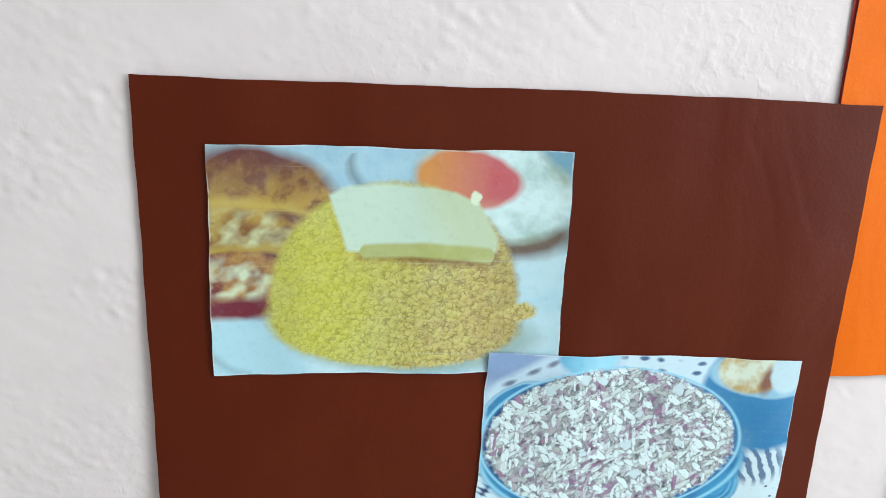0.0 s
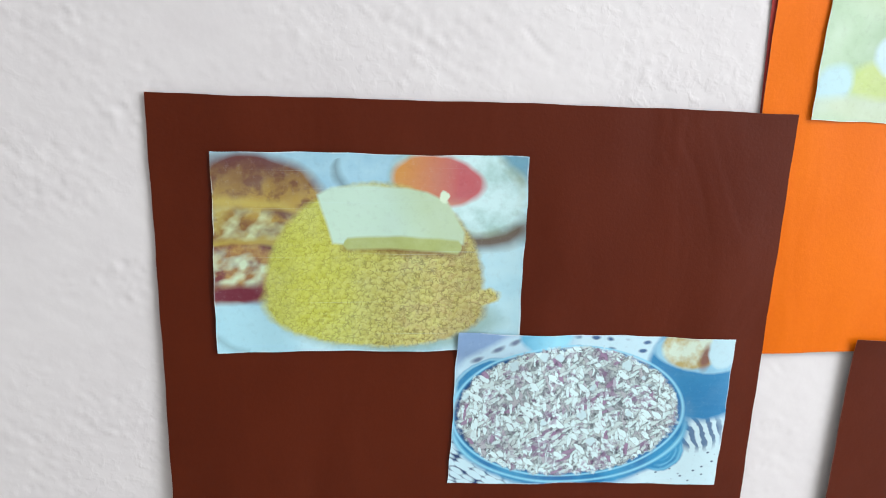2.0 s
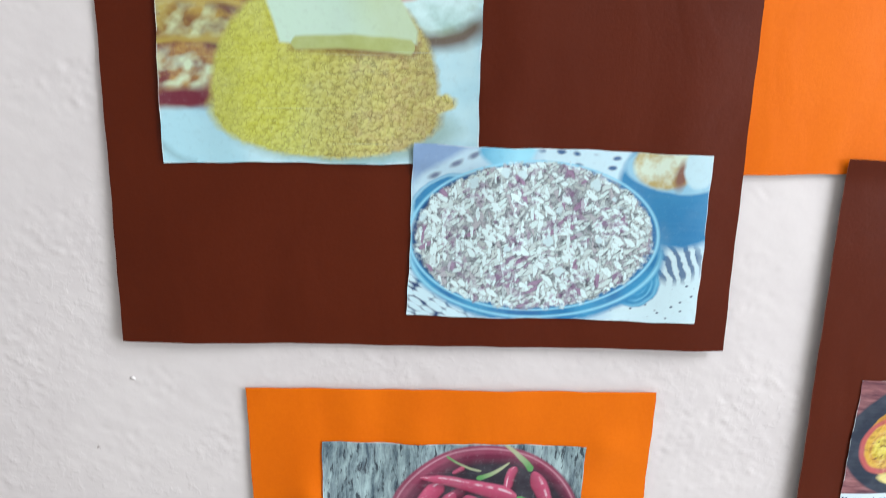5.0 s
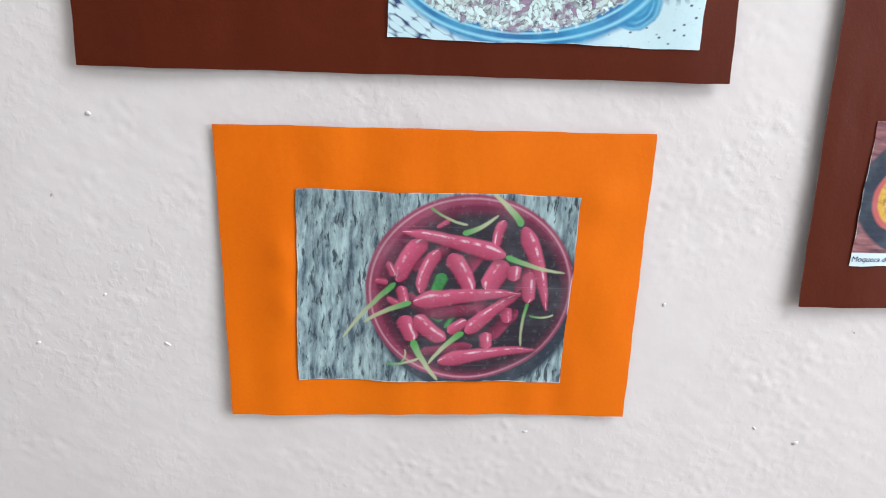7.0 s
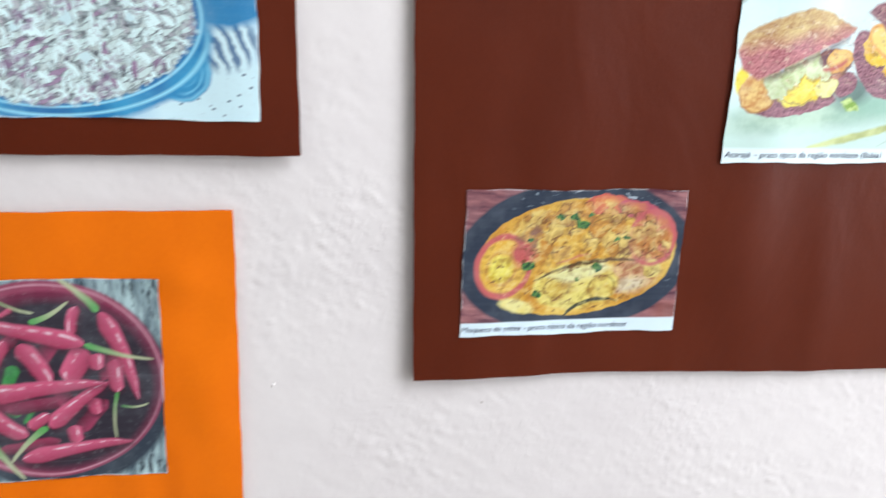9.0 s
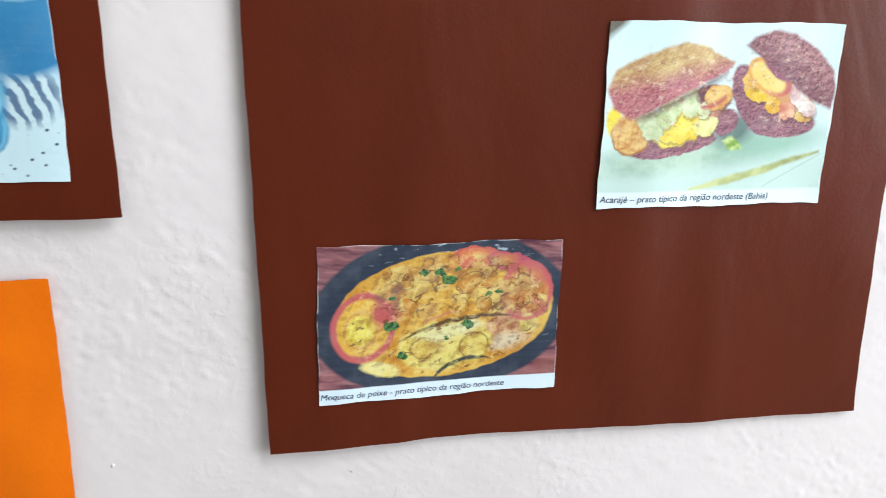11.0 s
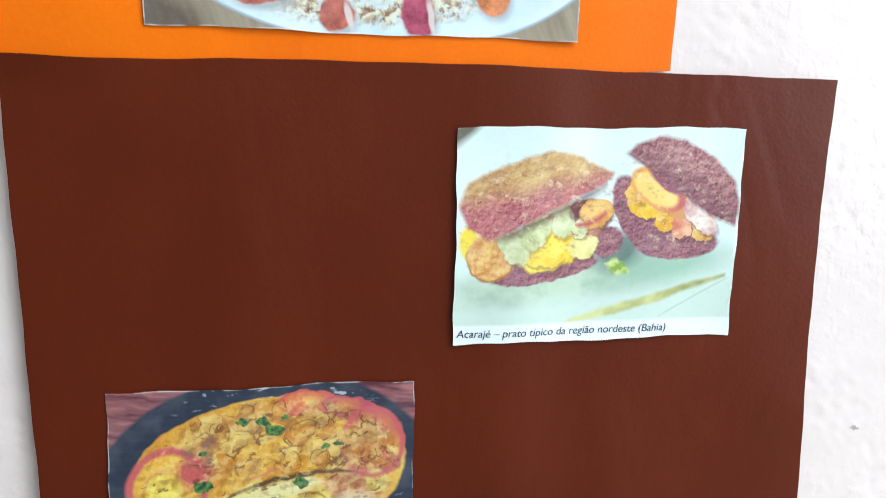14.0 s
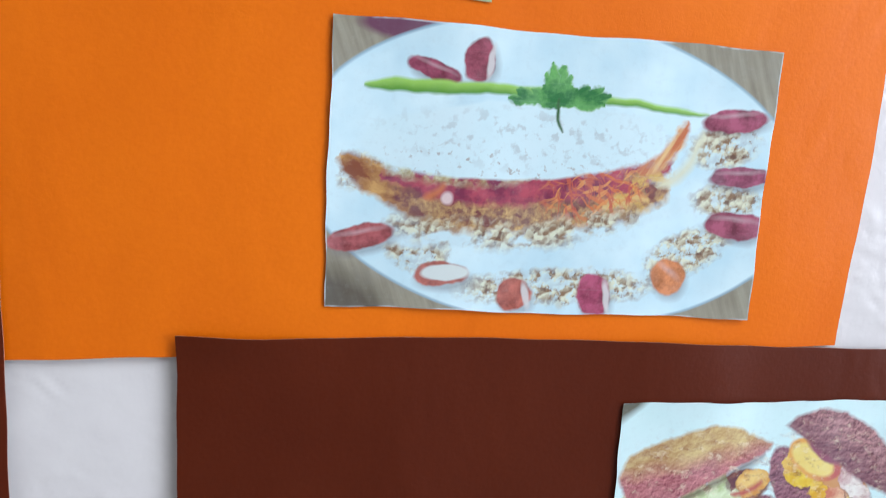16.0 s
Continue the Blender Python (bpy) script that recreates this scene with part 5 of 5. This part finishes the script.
def plaster_chip(x, z, wide, tall, turn, proud, rng):
    """A small hard splash of plaster that stands proud of the wall, with a crisp uneven outline."""
    n = 9
    y = wall_face(x, z)
    a = math.radians(turn)
    verts = []
    for level, shrink in ((-0.0006, 1.0), (0.55 * proud, 0.86), (proud, 0.45)):
        for i in range(n):
            b = 2 * math.pi * i / n
            r = shrink * rng.uniform(0.7, 1.15)
            px, pz = wide * r * math.cos(b), tall * r * math.sin(b)
            verts.append((x + px * math.cos(a) - pz * math.sin(a), y - level, z + px * math.sin(a) + pz * math.cos(a)))
    verts.append((x, y - proud * 1.05, z))
    faces = []
    for k in range(2):
        for i in range(n):
            j = (i + 1) % n
            faces.append((k * n + i, k * n + j, (k + 1) * n + j, (k + 1) * n + i))
    faces += [(2 * n + i, 2 * n + (i + 1) % n, 3 * n) for i in range(n)]
    mesh_object("plaster_chip", verts, faces, WALL_PAINT, wall_north)


wall_face = plaster_skin()
chip_rng = random.Random(31)
for cx, cz, wide, tall, turn, proud in (
        (-0.203, 1.008, 0.0022, 0.0014, 20, 0.001), (-0.111, 1.009, 0.003, 0.0012, -30, 0.0009), (-0.152, 1.173, 0.0022, 0.0016, 0, 0.0012),
        (0.365, 0.937, 0.003, 0.0018, 25, 0.0012), (0.331, 0.949, 0.002, 0.0012, -40, 0.0009), (0.154, 0.943, 0.0022, 0.001, 10, 0.0008),
        (0.249, 1.048, 0.002, 0.0013, 60, 0.0008), (-0.1525, 1.046, 0.0018, 0.0012, 35, 0.0008)):
    plaster_chip(cx, cz, wide, tall, turn, proud, chip_rng)


# ---- the posters ----
def near(u, at, width):
    return math.exp(-((u - at) / width) ** 2)


def lift_couscous(u, v):
    return 0.0026 + 0.0018 * u + 0.0022 * v ** 3 + 0.0008 * near(u, 0, 0.12) * v + 0.0007 * math.sin(7 * u + 1.0) * v + 0.0006 * math.sin(15 * u) * v ** 4 + 0.0005 * near(u, 0.82, 0.08)


def lift_chilli(u, v):
    return 0.0028 + 0.00025 * math.sin(31 * u + 1.0 + 2 * v) * (0.25 + 0.75 * abs(2 * v - 1)) + 0.0014 * math.sin(13.5 * u + 0.6) * (0.15 + 0.85 * v ** 3) + 0.0012 * v ** 2 + 0.0014 * near(v, 0, 0.2) * u + 0.0022 * near(u, 0.145, 0.03) * near(v, 0.42, 0.06) + 0.0024 * near(u, 0.15, 0.03) * near(v, 0.6, 0.07) + 0.002 * near(u, 0.9, 0.05) * near(v, 0.22, 0.07) - 0.0012 * near(u, 0.93, 0.04) * near(v, 0.4, 0.2)


def lift_stew(u, v):
    return 0.0041 + 0.0024 * near(u, 0, 0.14) * (0.15 + 0.85 * v) + 0.0009 * math.sin(14 * u + 0.4) * (0.5 + 0.5 * v) * (1 - u) + 0.0014 * v ** 4 * (1 - u) + 0.0034 * near(u, 0.05, 0.08) * near(v, 0, 0.03) - 0.0012 * near(u, 0.2, 0.1) * near(v, 0, 0.06)


def lift_tapioca(u, v):
    return 0.0029 + 0.0010 * near(u, 1, 0.14) * near(v, 0.4, 0.4) + 0.0003 * math.sin(8 * u) - 0.0006 * near(v, 1, 0.1)


poster = Poster("brown A3 card poster with two glued food prints", [(-0.154, 1.506), (0.270, 1.504), (-0.154, 1.204), (0.272, 1.206)], BROWN, lift_couscous, 3, top=lambda u: 0.0016 * near(u, 0.65, 0.35))
poster.print("colour print of a yellow couscous dome with cheese", [(-0.115, 1.471), (0.091, 1.472), (-0.117, 1.332), (0.092, 1.335)], couscous_print(), 0.0014)
poster.print("colour print of rice in a blue pot", [(0.049, 1.348), (0.249, 1.345), (0.046, 1.228), (0.249, 1.227)], rice_print(), 0.0008, lambda x, z: 0.0022 * min(1, max(0, (0.1 - x) / 0.03 + 0.3)) * min(1, max(0, (z - 1.325) / 0.012)))

poster = Poster("small orange A4 card poster with one chilli print, wavy edges", [(-0.070, 1.169), (0.229, 1.171), (-0.065, 0.957), (0.226, 0.960)], ORANGE, lift_chilli, 5, 0.0019, low=lambda u: -0.0016 * near(u, 0.25, 0.16) + 0.0008 * near(u, 0.55, 0.1))
poster.print("colour print of red chillies in a bowl on grey wood", [(-0.015, 1.127), (0.181, 1.127), (-0.016, 0.985), (0.176, 0.987)], chilli_print(), 0.0008)

poster = Poster("orange A3 card poster with two glued food prints", [(0.244, 1.636), (0.660, 1.640), (0.246, 1.331), (0.659, 1.344)], ORANGE, lift_tapioca, 11, 0.0006, right=lambda v: 0.0042 * near(v, 0.62, 0.22))
poster.print("colour print of filled tapioca with parsley on a plate", [(0.404, 1.485), (0.609, 1.484), (0.404, 1.359), (0.608, 1.357)], tapioca_print(), 0.0012)
poster.print("pale green colour print of a dish", [(0.280, 1.630), (0.473, 1.626), (0.278, 1.502), (0.471, 1.495)], drinks_print(), 0.0012)

poster = Poster("brown A3 card poster with two captioned food prints", [(0.341, 1.345), (0.753, 1.342), (0.344, 1.051), (0.760, 1.047)], BROWN, lift_stew, 8, top=lambda u: 0.0016 * near(u, 0.45, 0.25) - 0.001 * near(u, 0.1, 0.1), low=lambda u: 0.0026 * near(u, 0.35, 0.25), right=lambda v: -0.0042 * math.sin(math.pi * v) ** 0.7)
poster.print("colour print of fish stew in a black pan, white caption strip", [(0.377, 1.185), (0.528, 1.185), (0.375, 1.083), (0.528, 1.084)], stew_print(), 0.0008, caption=("Moqueca de peixe - prato t\u00edpico da regi\u00e3o nordeste", 0.008, 0.965, 0.77))
poster.print("colour print of two stuffed fritters, caption below", [(0.549, 1.315), (0.702, 1.316), (0.548, 1.204), (0.702, 1.204)], fritter_print(), 0.0014, caption=("Acaraj\u00e9 \u2013 prato t\u00edpico da regi\u00e3o nordeste (Bahia)", 0.01, 0.968, 0.75))

# the red card that shows past the orange poster's edge
red_root = tagged(new("backing_sheet"), "thin red card edge showing behind the orange poster", "card")
red_root.location = (0.40, WALL_Y, 1.57)
sheet("card", lambda u, v: (-0.1615 + 0.3 * u + 0.006 * v * (1 - u), -0.0017, 0.07 - 0.14 * v), 8, 8, 0.0003, RED, red_root)
